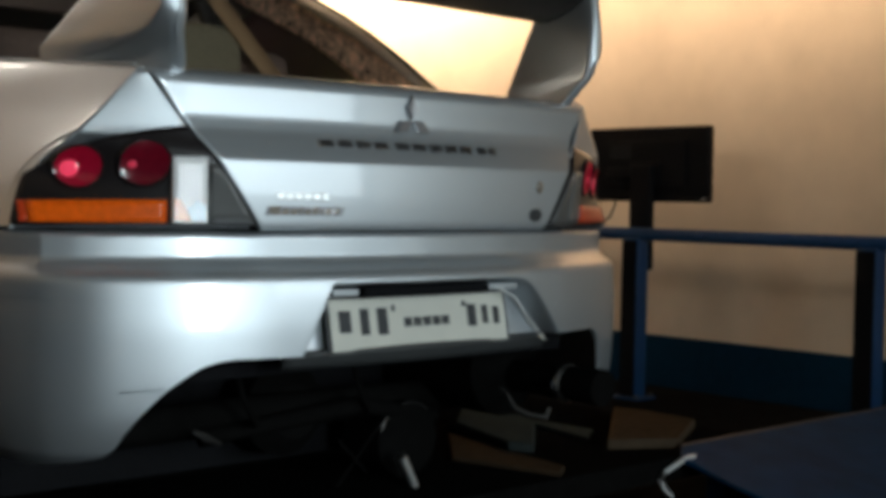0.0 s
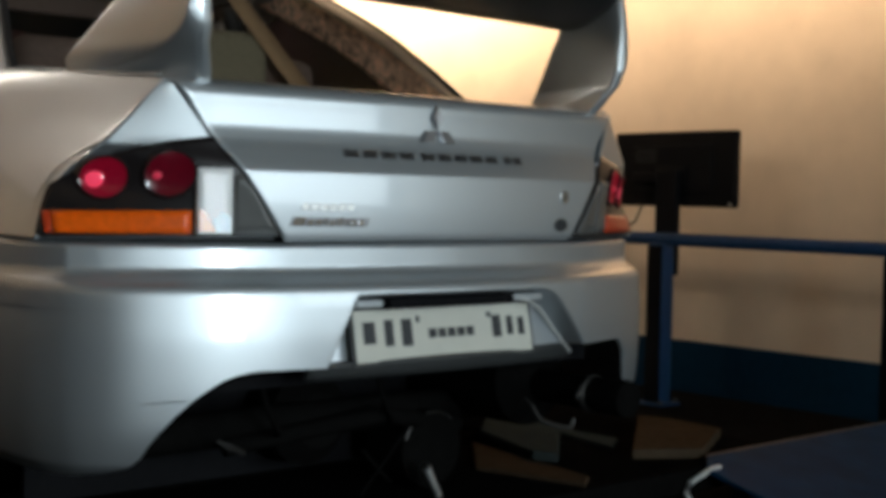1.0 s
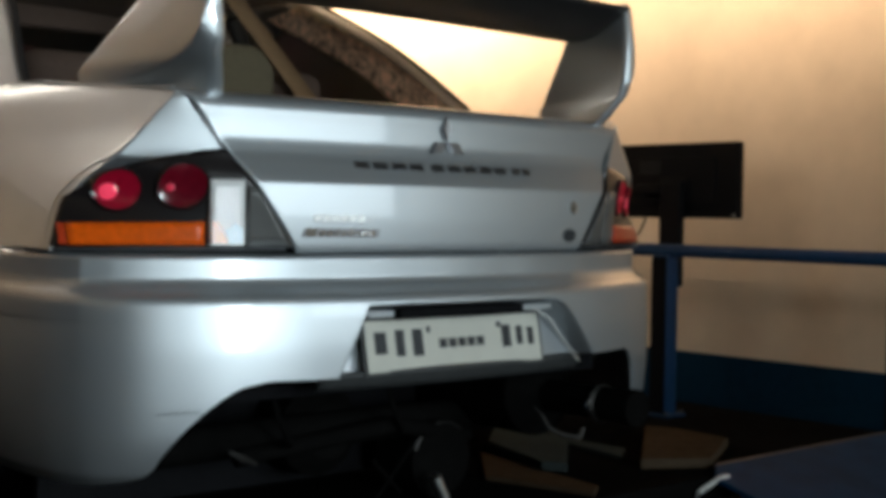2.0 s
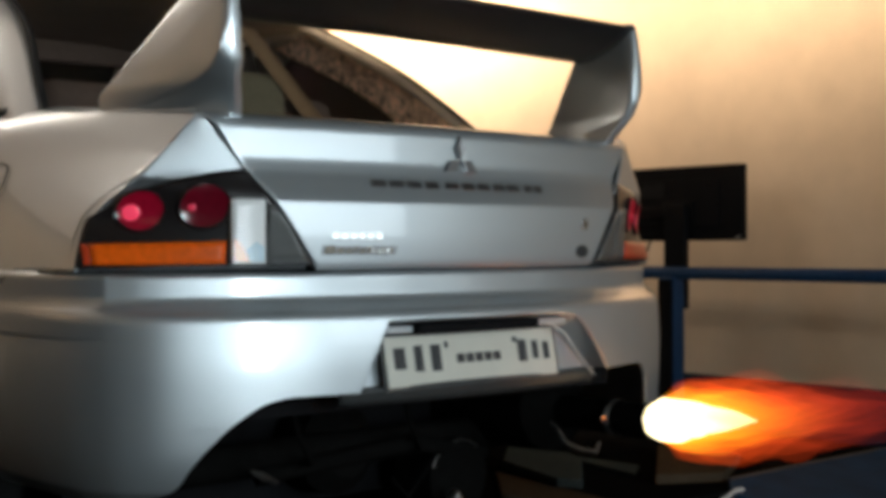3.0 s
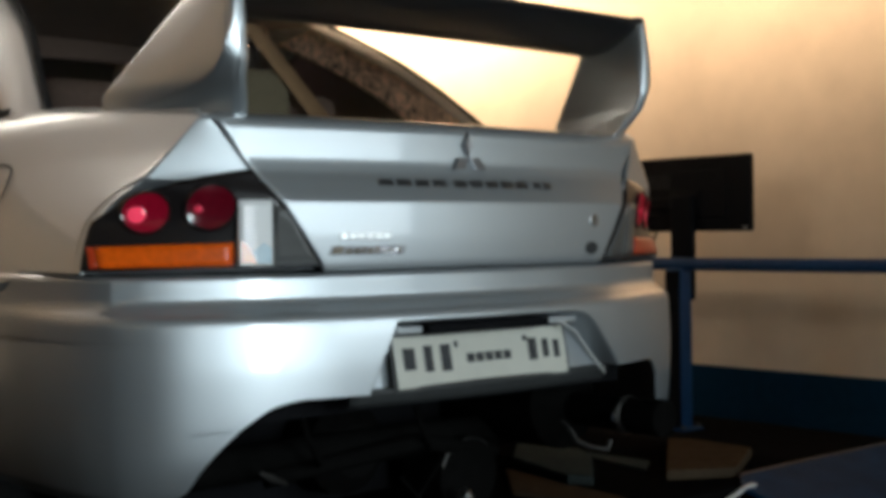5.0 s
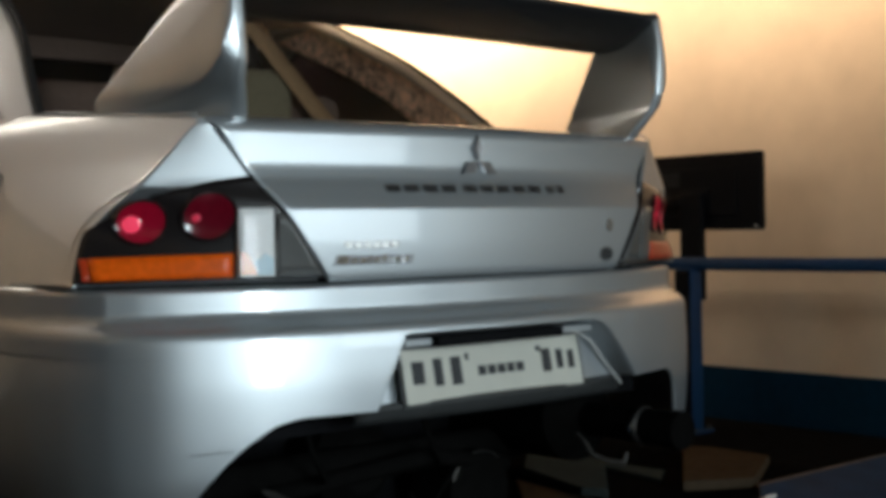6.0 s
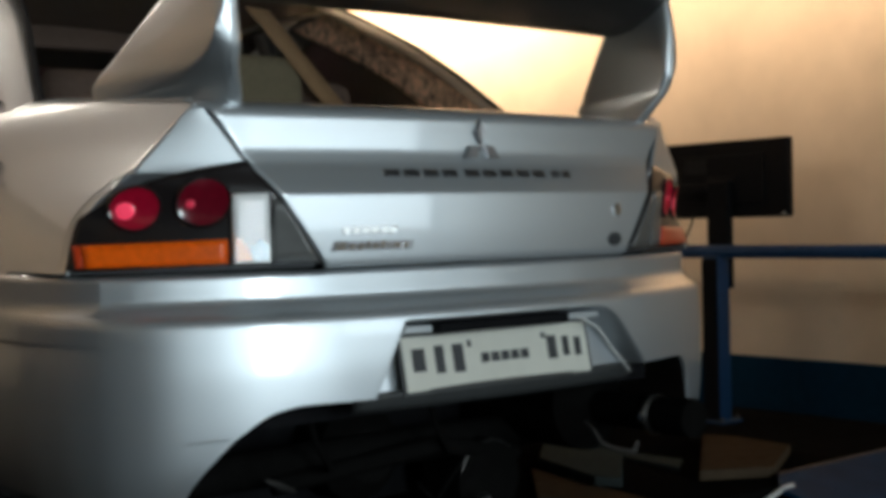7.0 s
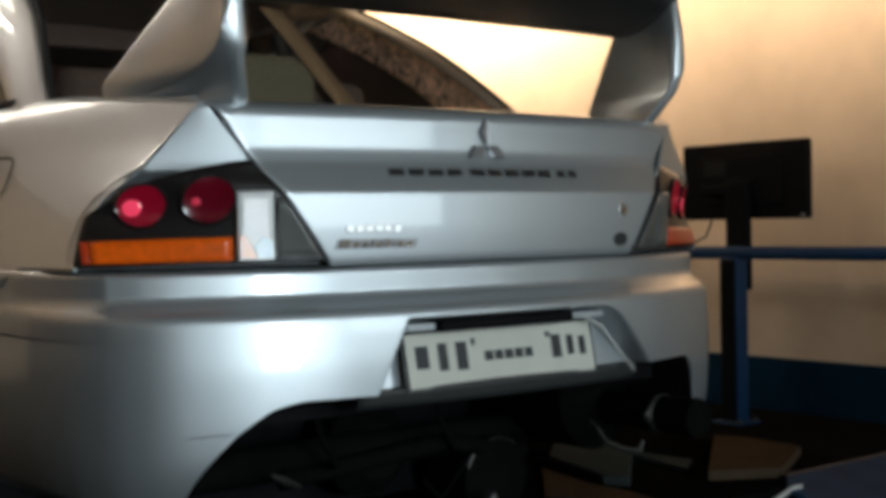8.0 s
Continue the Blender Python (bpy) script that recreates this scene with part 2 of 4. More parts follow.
# ---- the room ----
def room():
    t = 0.2
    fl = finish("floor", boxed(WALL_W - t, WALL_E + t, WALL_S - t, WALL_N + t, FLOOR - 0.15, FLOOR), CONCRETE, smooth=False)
    tagged(fl, "oil-stained concrete workshop floor with its shade in the colour", "floor", kind="structure")
    ce = finish("ceiling", boxed(WALL_W - t, WALL_E + t, WALL_S - t, WALL_N + t, CEIL, CEIL + 0.15), CEILING_PAINT, smooth=False)
    tagged(ce, "plain dark workshop ceiling", "ceiling", kind="structure")
    e = finish("wall_east", boxed(WALL_E, WALL_E + t, WALL_S, WALL_N, FLOOR, CEIL), WALL_PAINT, smooth=False)
    tagged(e, "beige painted plaster wall with faint stains", "wall", kind="structure")
    d = finish("trim", boxed(WALL_E - 0.025, WALL_E, WALL_S, WALL_N, FLOOR, 0.085), BLUE_PAINT, smooth=False, bevel=0.006)
    tagged(d, "dark blue painted skirting band along the wall", "wall trim", kind="structure")
    w = finish("wall_west", boxed(WALL_W - t, WALL_W, WALL_S, WALL_N, FLOOR, CEIL), WALL_PAINT, smooth=False)
    tagged(w, "beige painted plaster wall", "wall", kind="structure")
    d = finish("trim_west", boxed(WALL_W, WALL_W + 0.025, WALL_S, 2.2, FLOOR, 1.25), DADO_WEST, smooth=False, bevel=0.006)
    e2 = finish("trim_northwest", boxed(WALL_W, WALL_W + 0.025, 2.2, WALL_N, FLOOR, 0.85), DADO_WEST, smooth=False, bevel=0.006)
    tagged(e2, "lower grey-blue painted dado along the wall", "wall trim", kind="structure")
    tagged(d, "grey-blue painted dado along the wall", "wall trim", kind="structure")
    d2 = finish("trim_south", boxed(WALL_W + 0.03, DOOR_X0 - 0.06, WALL_S, WALL_S + 0.025, FLOOR, 1.25), DADO_WEST, smooth=False, bevel=0.006)
    tagged(d2, "grey-blue painted dado beside the doorway", "wall trim", kind="structure")
    n = finish("wall_north", boxed(WALL_W, WALL_E, WALL_N, WALL_N + t, FLOOR, CEIL), WALL_PAINT, smooth=False)
    tagged(n, "beige painted plaster end wall", "wall", kind="structure")
    bm = boxed(WALL_W, DOOR_X0, WALL_S - t, WALL_S, FLOOR, CEIL)
    box(bm, DOOR_X1, 0.75, WALL_S - t, WALL_S, FLOOR, CEIL)
    box(bm, 3.75, WALL_E, WALL_S - t, WALL_S, FLOOR, CEIL)
    box(bm, 0.75, 3.75, WALL_S - t, WALL_S, FLOOR, 0.25)
    box(bm, 0.75, 3.75, WALL_S - t, WALL_S, 2.25, CEIL)
    box(bm, DOOR_X0, DOOR_X1, WALL_S - t, WALL_S, DOOR_TOP, CEIL)
    s = finish("wall_south", bm, WALL_PAINT, smooth=False)
    tagged(s, "beige wall with an open workshop doorway and an added window opening", "wall", kind="structure")


room()


# ---- the car: plan and section tables ----
PLAN = [(0.0, 0.0), (0.20, 0.008), (0.40, 0.034), (0.55, 0.072), (0.68, 0.122), (0.78, 0.177), (0.84, 0.242), (0.874, 0.345), (0.888, 0.50), (0.892, 0.88)]
S_LEN = [0.0]
for (xa, ya), (xb, yb) in zip(PLAN, PLAN[1:]):
    S_LEN.append(S_LEN[-1] + math.hypot(xb - xa, yb - ya))
PLAN_X, PLAN_Y = [(s, p[0]) for s, p in zip(S_LEN, PLAN)], [(-S_LEN[1], PLAN[1][1])] + [(s, p[1]) for s, p in zip(S_LEN, PLAN)]
BUMPER_Y = [(0.20, 0.10), (0.285, 0.055), (0.32, 0.022), (0.40, 0.005), (0.48, 0.001), (0.55, 0.0), (0.62, 0.003), (0.650, 0.006), (0.664, 0.012), (0.674, 0.026), (0.681, 0.043), (0.690, 0.056), (0.704, 0.062), (0.738, 0.062), (0.746, 0.067), (0.752, 0.085)]


def x_lid(z):
    """Half the width of the boot lid at that height."""
    return 0.420 + (z - 0.75) * 0.684


def x_crease(z):
    return lerp([(0.70, 0.880), (0.76, 0.868), (0.85, 0.838), (0.895, 0.811), (0.935, 0.776), (1.0, 0.716), (1.076, 0.650), (1.13, 0.590)], z)


def y_crease(z):
    return lerp([(0.70, 0.33), (0.76, 0.296), (0.85, 0.310), (0.895, 0.286), (0.935, 0.240), (1.0, 0.213), (1.05, 0.1985), (1.076, 0.188)], z)


def y_lamp(x, z):
    """The face of lamps and rear wing between lid and crease."""
    a, b = x_lid(z), x_crease(z)
    s = min(1.1, max(-0.1, (abs(x) - a) / (b - a)))
    ya = lerp([(0.75, 0.097), (0.85, 0.100), (0.905, 0.112), (0.935, 0.130), (0.965, 0.143), (1.0, 0.156), (1.045, 0.173), (1.062, 0.179), (1.076, 0.184)], z)
    return ya + (y_crease(z) - ya) * s - (0.016 - 0.015 * smooth(0.90, 0.96, z)) * math.sin(math.pi * min(1, max(0, s)))


def x_side(y, z):
    """Half the body's width along the flank."""
    full = lerp([(0.12, 0.82), (0.30, 0.865), (0.62, 0.884), (0.80, 0.880), (0.92, 0.872), (1.0, 0.858), (1.06, 0.836), (1.10, 0.800), (1.125, 0.758)], z)
    a = lerp([(0.70, 0.890), (0.76, 0.868), (0.80, 0.854), (0.85, 0.831), (0.90, 0.800), (0.95, 0.759), (1.0, 0.713), (1.076, 0.650), (1.13, 0.604)], z)
    ya = lerp([(0.68, 0.5), (0.70, 0.345), (0.85, 0.300), (1.0, 0.222), (1.13, 0.150)], z)
    s = 1 - (1 - min(1, max(0, (y - ya) / 1.05))) ** 1.5
    front = 1 - 0.16 * smooth(3.6, 4.6, y)
    return (a + (full - a) * s) * front


def rear_arch(x):
    """The lower edge of the rear bumper."""
    if x < 0:
        return lerp([(0.0, 0.497), (0.50, 0.497), (0.555, 0.488), (0.62, 0.450), (0.67, 0.402), (0.705, 0.358), (0.725, 0.325), (0.75, 0.308), (0.88, 0.285)], -x)
    return lerp([(0.0, 0.497), (0.56, 0.503), (0.60, 0.497), (0.635, 0.465), (0.655, 0.40), (0.68, 0.33), (0.72, 0.30), (0.88, 0.285)], x)


def recess(x, z):
    """1 inside the number plate's recess."""
    right = ((x - 0.290) * 0.135 + (z - 0.632) * 0.120) / 0.1806
    left = (-(x + 0.290) * 0.135 + (z - 0.632) * 0.065) / 0.1498
    k = 0.016
    rim = k * math.log(math.exp(min(9, right / k)) + math.exp(min(9, (z - 0.639) / k)))
    return smooth(0.008, -0.016, rim) * smooth(0.005, -0.006, left)


def car_root():
    ob = new("car", None)
    ob.empty_display_size = 0.3
    return tagged(ob, "silver four-door rally saloon with a tall boot wing on a dyno", "car")


CAR = car_root()


def rear_bumper():
    total = S_LEN[-1]

    def at(u, v):
        s = (2 * u - 1) * total
        x, sh = math.copysign(lerp(PLAN_X, abs(s)), s), lerp(PLAN_Y, abs(s))
        lo = rear_arch(x)
        w = 0.752 - (v ** 0.8) * (0.752 - lo)
        # inward normal of the plan curve
        e = 0.01
        dx, dy = lerp(PLAN_X, abs(s) + e) - lerp(PLAN_X, max(0, abs(s) - e)), lerp(PLAN_Y, abs(s) + e) - lerp(PLAN_Y, max(0, abs(s) - e))
        n = math.hypot(dx, dy) or 1
        ox, oy = -dy / n, dx / n
        off = lerp(BUMPER_Y, w)
        if w > 0.62:
            off *= 1 - 0.80 * smooth(0.10, 0.62, sh)
        turn = 1.0 if w < 0.6 else 1.0 - 0.55 * smooth(0.6, 0.66, w)
        x2 = abs(x) + ox * off * turn
        y = sh + (oy * off if w < 0.6 else off * (oy + (1 - oy) * smooth(0.6, 0.66, w) * (1 - smooth(0.3, 0.95, -ox))))
        m = recess(x, w)
        flat = 0.084 + 0.2 * (w - 0.495) + 0.06 * x * x
        return (math.copysign(x2, s), y + (max(flat, y) - y) * m, w)

    part("rear_bumper", grid(at, 640, 200), PAINT, CAR, "silver rear bumper with a ledge and plate recess", out=(0, -1, 0.1), solid=0.012, angle=50)
    # moulding line near the lower end of the bumper's corner
    pts = []
    for k in range(6):
        sx = 0.655 + 0.016 * k
        x, sh = lerp(PLAN_X, sx), lerp(PLAN_Y, sx)
        pts.append((-x + 0.002, sh + 0.0035, 0.444 - 0.001 * k))
    part("moulding_line", tubed(pts, 0.0026, 6), PAINT, CAR)
    # the highlight along the recess edge, put in as a white tube
    RIDGE = [(0.195, 0.047, 0.622), (0.222, 0.046, 0.616), (0.268, 0.046, 0.594), (0.313, 0.046, 0.543), (0.375, 0.048, 0.486)]
    part("recess_edge_highlight", tubed(RIDGE, [0.0015, 0.003, 0.0034, 0.0034, 0.002], 8), STRAP, CAR, "white tube for the highlight on the recess edge")
    # grey strip under the number plate
    part("lower_strip", grid(lambda u, v: (lerp([(0, -0.372), (1, 0.418)], u), 0.050 + 0.20 * (lerp([(0, -0.372), (1, 0.418)], u)) ** 2 + 0.012 * v, 0.499 - 0.036 * v), 24, 3), GREY_TRIM, CAR, "dark grey plastic strip", out=(0, -1, 0), solid=0.01)


def boot_lid():
    prof = [(0.082, 0.752), (0.074, 0.757), (0.071, 0.775), (0.069, 0.83), (0.070, 0.895), (0.074, 0.905), (0.090, 0.935), (0.106, 0.965), (0.113, 0.992), (0.113, 1.02), (0.112, 1.045), (0.117, 1.062), (0.130, 1.074), (0.152, 1.080), (0.22, 1.081), (0.40, 1.078), (0.60, 1.074), (0.72, 1.070)]
    ln = [0.0]
    for a, b in zip(prof, prof[1:]):
        ln.append(ln[-1] + math.hypot(b[0] - a[0], b[1] - a[1]))
    py, pz = [(s, p[0]) for s, p in zip(ln, prof)], [(s, p[1]) for s, p in zip(ln, prof)]

    def at(u, v):
        s = ln[-1] * (v * 0.55 if v < 0.7 else 0.385 + (v - 0.7) / 0.3 * 0.615)
        y, z = lerp(py, s), lerp(pz, s)
        half = x_lid(z) if z < 1.076 else 0.643 + 0.03 * smooth(0.15, 0.6, y)
        x = (2 * u - 1) * (half - 0.002)
        edge = max(0.0, abs(2 * u - 1) - 0.990) / 0.010
        y += 0.004 * edge * edge if z < 1.076 else 0
        crown = 0.14 * x * x * (1 - smooth(0.12, 0.5, y) * 0.8)
        return (x, y + crown, z)

    lid = part("boot_lid", grid(at, 160, 150), PAINT, CAR, "silver boot lid", out=(0, -1, 1), solid=0.012, angle=50)

    def lid_y(x, z):
        return lerp([(p[1], p[0]) for p in prof[:13]], z) + 0.14 * x * x

    return lid, lid_y


def rear_lamp(side):
    """One lamp: housing, two round red lenses, amber bar, clear block."""
    def on(x, z, out=0.0):
        return (side * x, y_lamp(x, z) - out * 0.88, z)

    def top(x):
        return lerp([(0.44, 0.968), (0.556, 0.964), (0.763, 0.938), (0.80, 0.918), (0.830, 0.895), (0.858, 0.858)], x)

    def shell(u, v):
        z0 = 0.762
        zz = z0 + v * 0.20
        x = x_lid(zz) + 0.005 + u * (0.856 - x_lid(zz) - 0.005)
        z = z0 + v * (top(x) - z0)
        x = x_lid(z) + 0.004 + u * (min(0.870, x_crease(max(0.76, z)) + 0.004) - x_lid(z) - 0.004)
        return on(x, z, 0.004)

    lamp = part("rear_lamp", grid(shell, 30, 16), SMOKED, CAR, "smoked rear lamp housing", out=(0, -1, 0), solid=0.03)
    # left and right lenses differ only by the light put into their colours
    for cx, cz, r, mt in ((0.756, 0.876, 0.043, RED_LENS if side < 0 else RED_PLAIN), (0.650, 0.886, 0.048, RED_DEEP if side < 0 else RED_PLAIN)):
        bm = bmesh.new()
        rings = []
        # a shallow bowl behind a low rim, following the lamp's face
        for k, h in ((0.90, -0.002), (0.90, 0.0120), (0.80, 0.0100), (0.65, 0.0076), (0.45, 0.0058), (0.25, 0.0048), (0.1, 0.0045)):
            rings.append([bm.verts.new(on(cx + 0.95 * r * k * math.cos(a), cz + r * k * math.sin(a), h)) for a in [2 * math.pi * i / 36 for i in range(36)]])
        for a, b in zip(rings, rings[1:]):
            for i in range(36):
                bm.faces.new((a[i], a[(i + 1) % 36], b[(i + 1) % 36], b[i]))
        bm.faces.new(rings[-1])
        lens = part("round_lens", bm, mt, lamp, "round red lens")

        def ringed(profile, ox=0.0, oz=0.0, size=r, x=cx, z=cz):
            bm = bmesh.new()
            rows = [[bm.verts.new(on(x + ox + 0.95 * size * k * math.cos(2 * math.pi * i / 36), z + oz + size * k * math.sin(2 * math.pi * i / 36), h)) for i in range(36)] for k, h in profile]
            for a, b in zip(rows, rows[1:]):
                for i in range(36):
                    bm.faces.new((a[i], a[(i + 1) % 36], b[(i + 1) % 36], b[i]))
            if profile[-1][0] < 0.5:
                bm.faces.new(rows[-1])
            return bm
        part("lens_rim", ringed([(1.04, -0.002), (1.04, 0.008), (0.97, 0.0145), (0.905, 0.0130), (0.902, 0.004)]), SMOKED, lens, "dark rim of the lens")
        # lit bulb in its small bowl
        first = cx > 0.7
        part("bulb", ringed([(1.0, 0.004), (1.0, 0.0075), (0.7, 0.0105), (0.35, 0.012)], 0.013 if first else 0.020, -0.004, 0.016 if first else 0.008), BULB if first else BULB_DIM, lens, "glowing red bulb")
    amber = grid(lambda u, v: on(0.608 + u * (0.842 - 0.608), 0.768 + v * (0.046 - 0.004 * u), 0.011), 16, 4)
    part("amber_lens", amber, AMBER if side < 0 else AMBER_DEEP, lamp, "orange indicator lens", out=(0, -1, 0), solid=0.012)
    end = grid(lambda u, v: on(0.8435 + u * 0.0125, 0.768 + v * 0.042, 0.010), 3, 4)
    part("amber_end", end, AMBER_DEEP, lamp, "dark orange end of the indicator lens", out=(0, -1, 0), solid=0.010)
    # the clear block looks straighter to the rear than the lamp's face
    y_in = y_lamp(0.540, 0.83) - 0.016
    if side < 0:
        clear = grid(lambda u, v: (side * (0.540 + u * 0.066), y_in + u * 0.020, 0.768 + v * 0.132), 6, 8)
    else:
        clear = grid(lambda u, v: on(0.540 + u * 0.066, 0.768 + v * 0.132, 0.010), 6, 8)
    # white paints the doorway's reflection on the left; the right copy is shaded
    part("reversing_lens", clear, WHITE_LENS if side < 0 else CLEAR_DARK, lamp, "clear reversing lens", out=(0, -1, 0), solid=0.03 if side < 0 else 0.012)
    if side < 0:
        # reflections low in the clear block, painted as thin coloured plates
        def face(a, b, d):
            return (side * (0.540 + a * 0.066), y_in + a * 0.020 - d, 0.768 + b * 0.132)
        part("orange_reflection", prism([(0.97, 0.03), (0.50, 0.03), (0.62, 0.20), (0.80, 0.34), (0.97, 0.38)], 0.0015, face), TINT_ORANGE, lamp, "orange reflection painted on the lens", smooth=False)
        part("blue_reflection", prism([(0.48, 0.03), (0.04, 0.03), (0.04, 0.26), (0.28, 0.34), (0.60, 0.21)], 0.0015, face), TINT_BLUE, lamp, "pale blue reflection painted on the lens", smooth=False)
    tri = grid(lambda u, v: on(x_lid(0.768 + v * 0.12) + 0.008 + u * max(0.002, 0.532 - x_lid(0.768 + v * 0.12) - 0.008), 0.768 + v * 0.12, 0.009), 6, 6)
    part("inner_lens", tri, CLEAR_DARK, lamp, "dark clear inner lens", out=(0, -1, 0), solid=0.008)


def quarter(side):
    """The rear wing: the face above the lamp and the flank."""
    def rear(u, v):
        z = 0.755 + v * (1.069 - 0.755)
        x = x_lid(z) + 0.002 + u * (x_crease(z) - x_lid(z) - 0.002)
        inset = 0.034 * (1 - smooth(0.925, 0.94, z))
        return (side * x, y_lamp(x, z) + inset, z)

    part("quarter_rear", grid(rear, 16, 40), PAINT, CAR, out=(0, -1, 0), solid=0.006)

    def top_z(y):
        return 1.076 + 0.09 * min(0.55, max(0, y - 0.16)) - 0.10 * smooth(1.6, 4.4, y)

    def flank(u, v):
        yy = 0.5 + 4.05 * u ** 1.7
        tz = top_z(0.16 + 4.39 * u ** 1.7)
        lo = 0.20
        # wheel arches
        for ya in (1.21, 3.83):
            d = abs(yy - ya)
            if d < 0.36:
                lo = max(lo, 0.39 + math.sqrt(0.36**2 - d * d))
        lo = lo + (0.754 - lo) * smooth(0.93, 0.76, yy)
        z = lo + v * (tz - lo)
        yc = y_crease(z) if z > 0.70 else 0.5
        y = yc + (4.55 - yc) * u ** 1.7
        return (side * x_side(y, z), y, z)

    part("flank", grid(flank, 150, 44), PAINT, CAR, "silver rear wing and flank", out=(side, 0, 0), solid=0.008, angle=60)

    def strip(u, v):
        y = 0.205 + u * 0.58
        z1 = top_z(y)
        x0, x1 = 0.647 + 0.03 * smooth(0.15, 0.6, y), x_side(max(y, y_crease(z1)), z1)
        z0 = lerp([(0.15, 1.080), (0.22, 1.081), (0.40, 1.078), (0.60, 1.074), (0.72, 1.070)], y)
        return (side * (x0 + v * (x1 - x0)), y, z0 + v * (z1 - z0) + 0.006 * math.sin(math.pi * v))

    part("shoulder", grid(strip, 20, 8), PAINT, CAR, out=(0, 0, 1), solid=0.006)


def greenhouse():
    # rear screen
    def screen(u, v):
        y, z = lerp([(0, 0.735), (0.5, 1.10), (1, 1.515)], v), lerp([(0, 1.078), (0.5, 1.358), (1, 1.568)], v)
        half = 0.718 - 0.150 * v - 0.04 * smooth(0.05, 0.7, v)
        x = (2 * u - 1) * half
        return (x, y - (0.09 - 0.04 * v) * (1 - (x / half) ** 2), z + (0.012 + 0.026 * v) * (1 - (x / half) ** 2))

    ob = part("rear_screen", grid(screen, 24, 16), GLASS, CAR, "tinted rear window")
    ob.visible_shadow = False
    for side in (-1, 1):
        def pillar(u, v):
            y, z = lerp([(0, 0.735), (0.5, 1.10), (1, 1.515)], v), lerp([(0, 1.078), (0.5, 1.358), (1, 1.568)], v)
            x0 = 0.718 - 0.150 * v - 0.04 * smooth(0.05, 0.7, v)
            y1, z1 = lerp([(0, 0.86), (0.5, 1.30), (1, 1.66)], v), z - 0.012
            x1 = lerp([(0, 0.768), (0.5, 0.680), (1, 0.606)], v)
            return (side * (x0 + (x1 - x0) * u + 0.022 * math.sin(math.pi * u)), y + (y1 - y) * u, z + (z1 - z) * u)
        part("rear_pillar", grid(pillar, 8, 16), PAINT, CAR, out=(side, -1, 1), solid=0.03)

        def seal(u, v):
            y, z = lerp([(0, 0.735), (0.5, 1.10), (1, 1.515)], v), lerp([(0, 1.078), (0.5, 1.358), (1, 1.568)], v)
            return (side * (0.718 - 0.150 * v - 0.04 * smooth(0.05, 0.7, v) - 0.012 + 0.018 * u), y - 0.004, z + 0.004)
        part("screen_seal", grid(seal, 1, 16), SEAL, CAR, "black window seal", out=(0, -1, 1), solid=0.004)

        # side glass and door frames
        def glass(u, v):
            y0, y1 = lerp([(0, 0.87), (0.5, 1.30), (1, 1.66)], v), lerp([(0, 3.15), (1, 2.35)], v)
            z = 1.122 + v * 0.425
            return (side * lerp([(0, 0.752), (0.5, 0.680), (1, 0.600)], v), y0 + (y1 - y0) * u, z)
        g = part("side_window", grid(glass, 12, 8), GLASS_DARK, CAR, "tinted side windows")
        g.visible_shadow = False
        bm = tubed([(side * 0.750, 0.90, 1.127), (side * 0.752, 2.0, 1.127), (side * 0.750, 3.1, 1.127)], 0.010, 8)
        part("window_seal", bm, SEAL, CAR, "black window seal")
        bm = tubed([(side * 0.748, 2.02, 1.125), (side * 0.684, 2.0, 1.32), (side * 0.600, 2.0, 1.52)], 0.025, 8)
        part("door_pillar", bm, SEAL, CAR, "black door pillar")
        bm = tubed([(side * 0.598, 1.60, 1.556), (side * 0.606, 1.95, 1.562), (side * 0.606, 2.42, 1.545), (side * 0.676, 3.17, 1.105)], 0.024, 8)
        part("roof_rail", bm, PAINT, CAR, "silver roof rail over the doors")

    def roof(u, v):
        y = 1.50 + v * 0.92
        half = lerp([(0, 0.555), (0.3, 0.60), (1, 0.60)], v)
        x = (2 * u - 1) * (half + 0.005)
        z = lerp([(0, 1.569), (0.5, 1.580), (1, 1.545)], v)
        return (x, y, z + 0.038 * (1 - (x / half) ** 2))

    part("headliner", grid(lambda u, v: tuple(Vector(roof(u, v)) - Vector((0, 0, 0.03))), 12, 8), CLOTH_DARK, CAR, "dark headliner")
    part("roof", grid(roof, 20, 14), PAINT, CAR, "silver roof", out=(0, 0, 1), solid=0.02)

    def front_screen(u, v):
        y, z = lerp([(0, 2.42), (1, 3.18)], v), lerp([(0, 1.550), (1, 1.10)], v)
        half = 0.575 + 0.10 * v
        x = (2 * u - 1) * half
        return (x, y + 0.06 * (1 - (x / half) ** 2), z)

    g = part("windscreen", grid(front_screen, 16, 8), GLASS_DARK, CAR, "windscreen")
    g.visible_shadow = False

    def bonnet(u, v):
        y = 3.16 + v * 1.37
        half = x_side(min(y, 4.3), 1.0) * 0.97
        x = (2 * u - 1) * half
        return (x, y, lerp([(0, 1.10), (0.6, 1.03), (1, 0.86)], v) + 0.03 * (1 - (x / half) ** 2))

    part("bonnet", grid(bonnet, 16, 14), PAINT, CAR, "silver bonnet", out=(0, 0, 1), solid=0.01)
    nose = grid(lambda u, v: ((2 * u - 1) * 0.74, 4.52 + 0.10 * (1 - (2 * u - 1) ** 2), 0.14 + v * 0.74), 16, 8)
    part("front_bumper", nose, PAINT, CAR, "silver front bumper", out=(0, 1, 0), solid=0.02)
    part("header_trim", boxed(-0.585, 0.585, 2.385, 2.425, 1.48, 1.572), CLOTH_DARK, CAR, "dark trim over the windscreen", bevel=0.01)
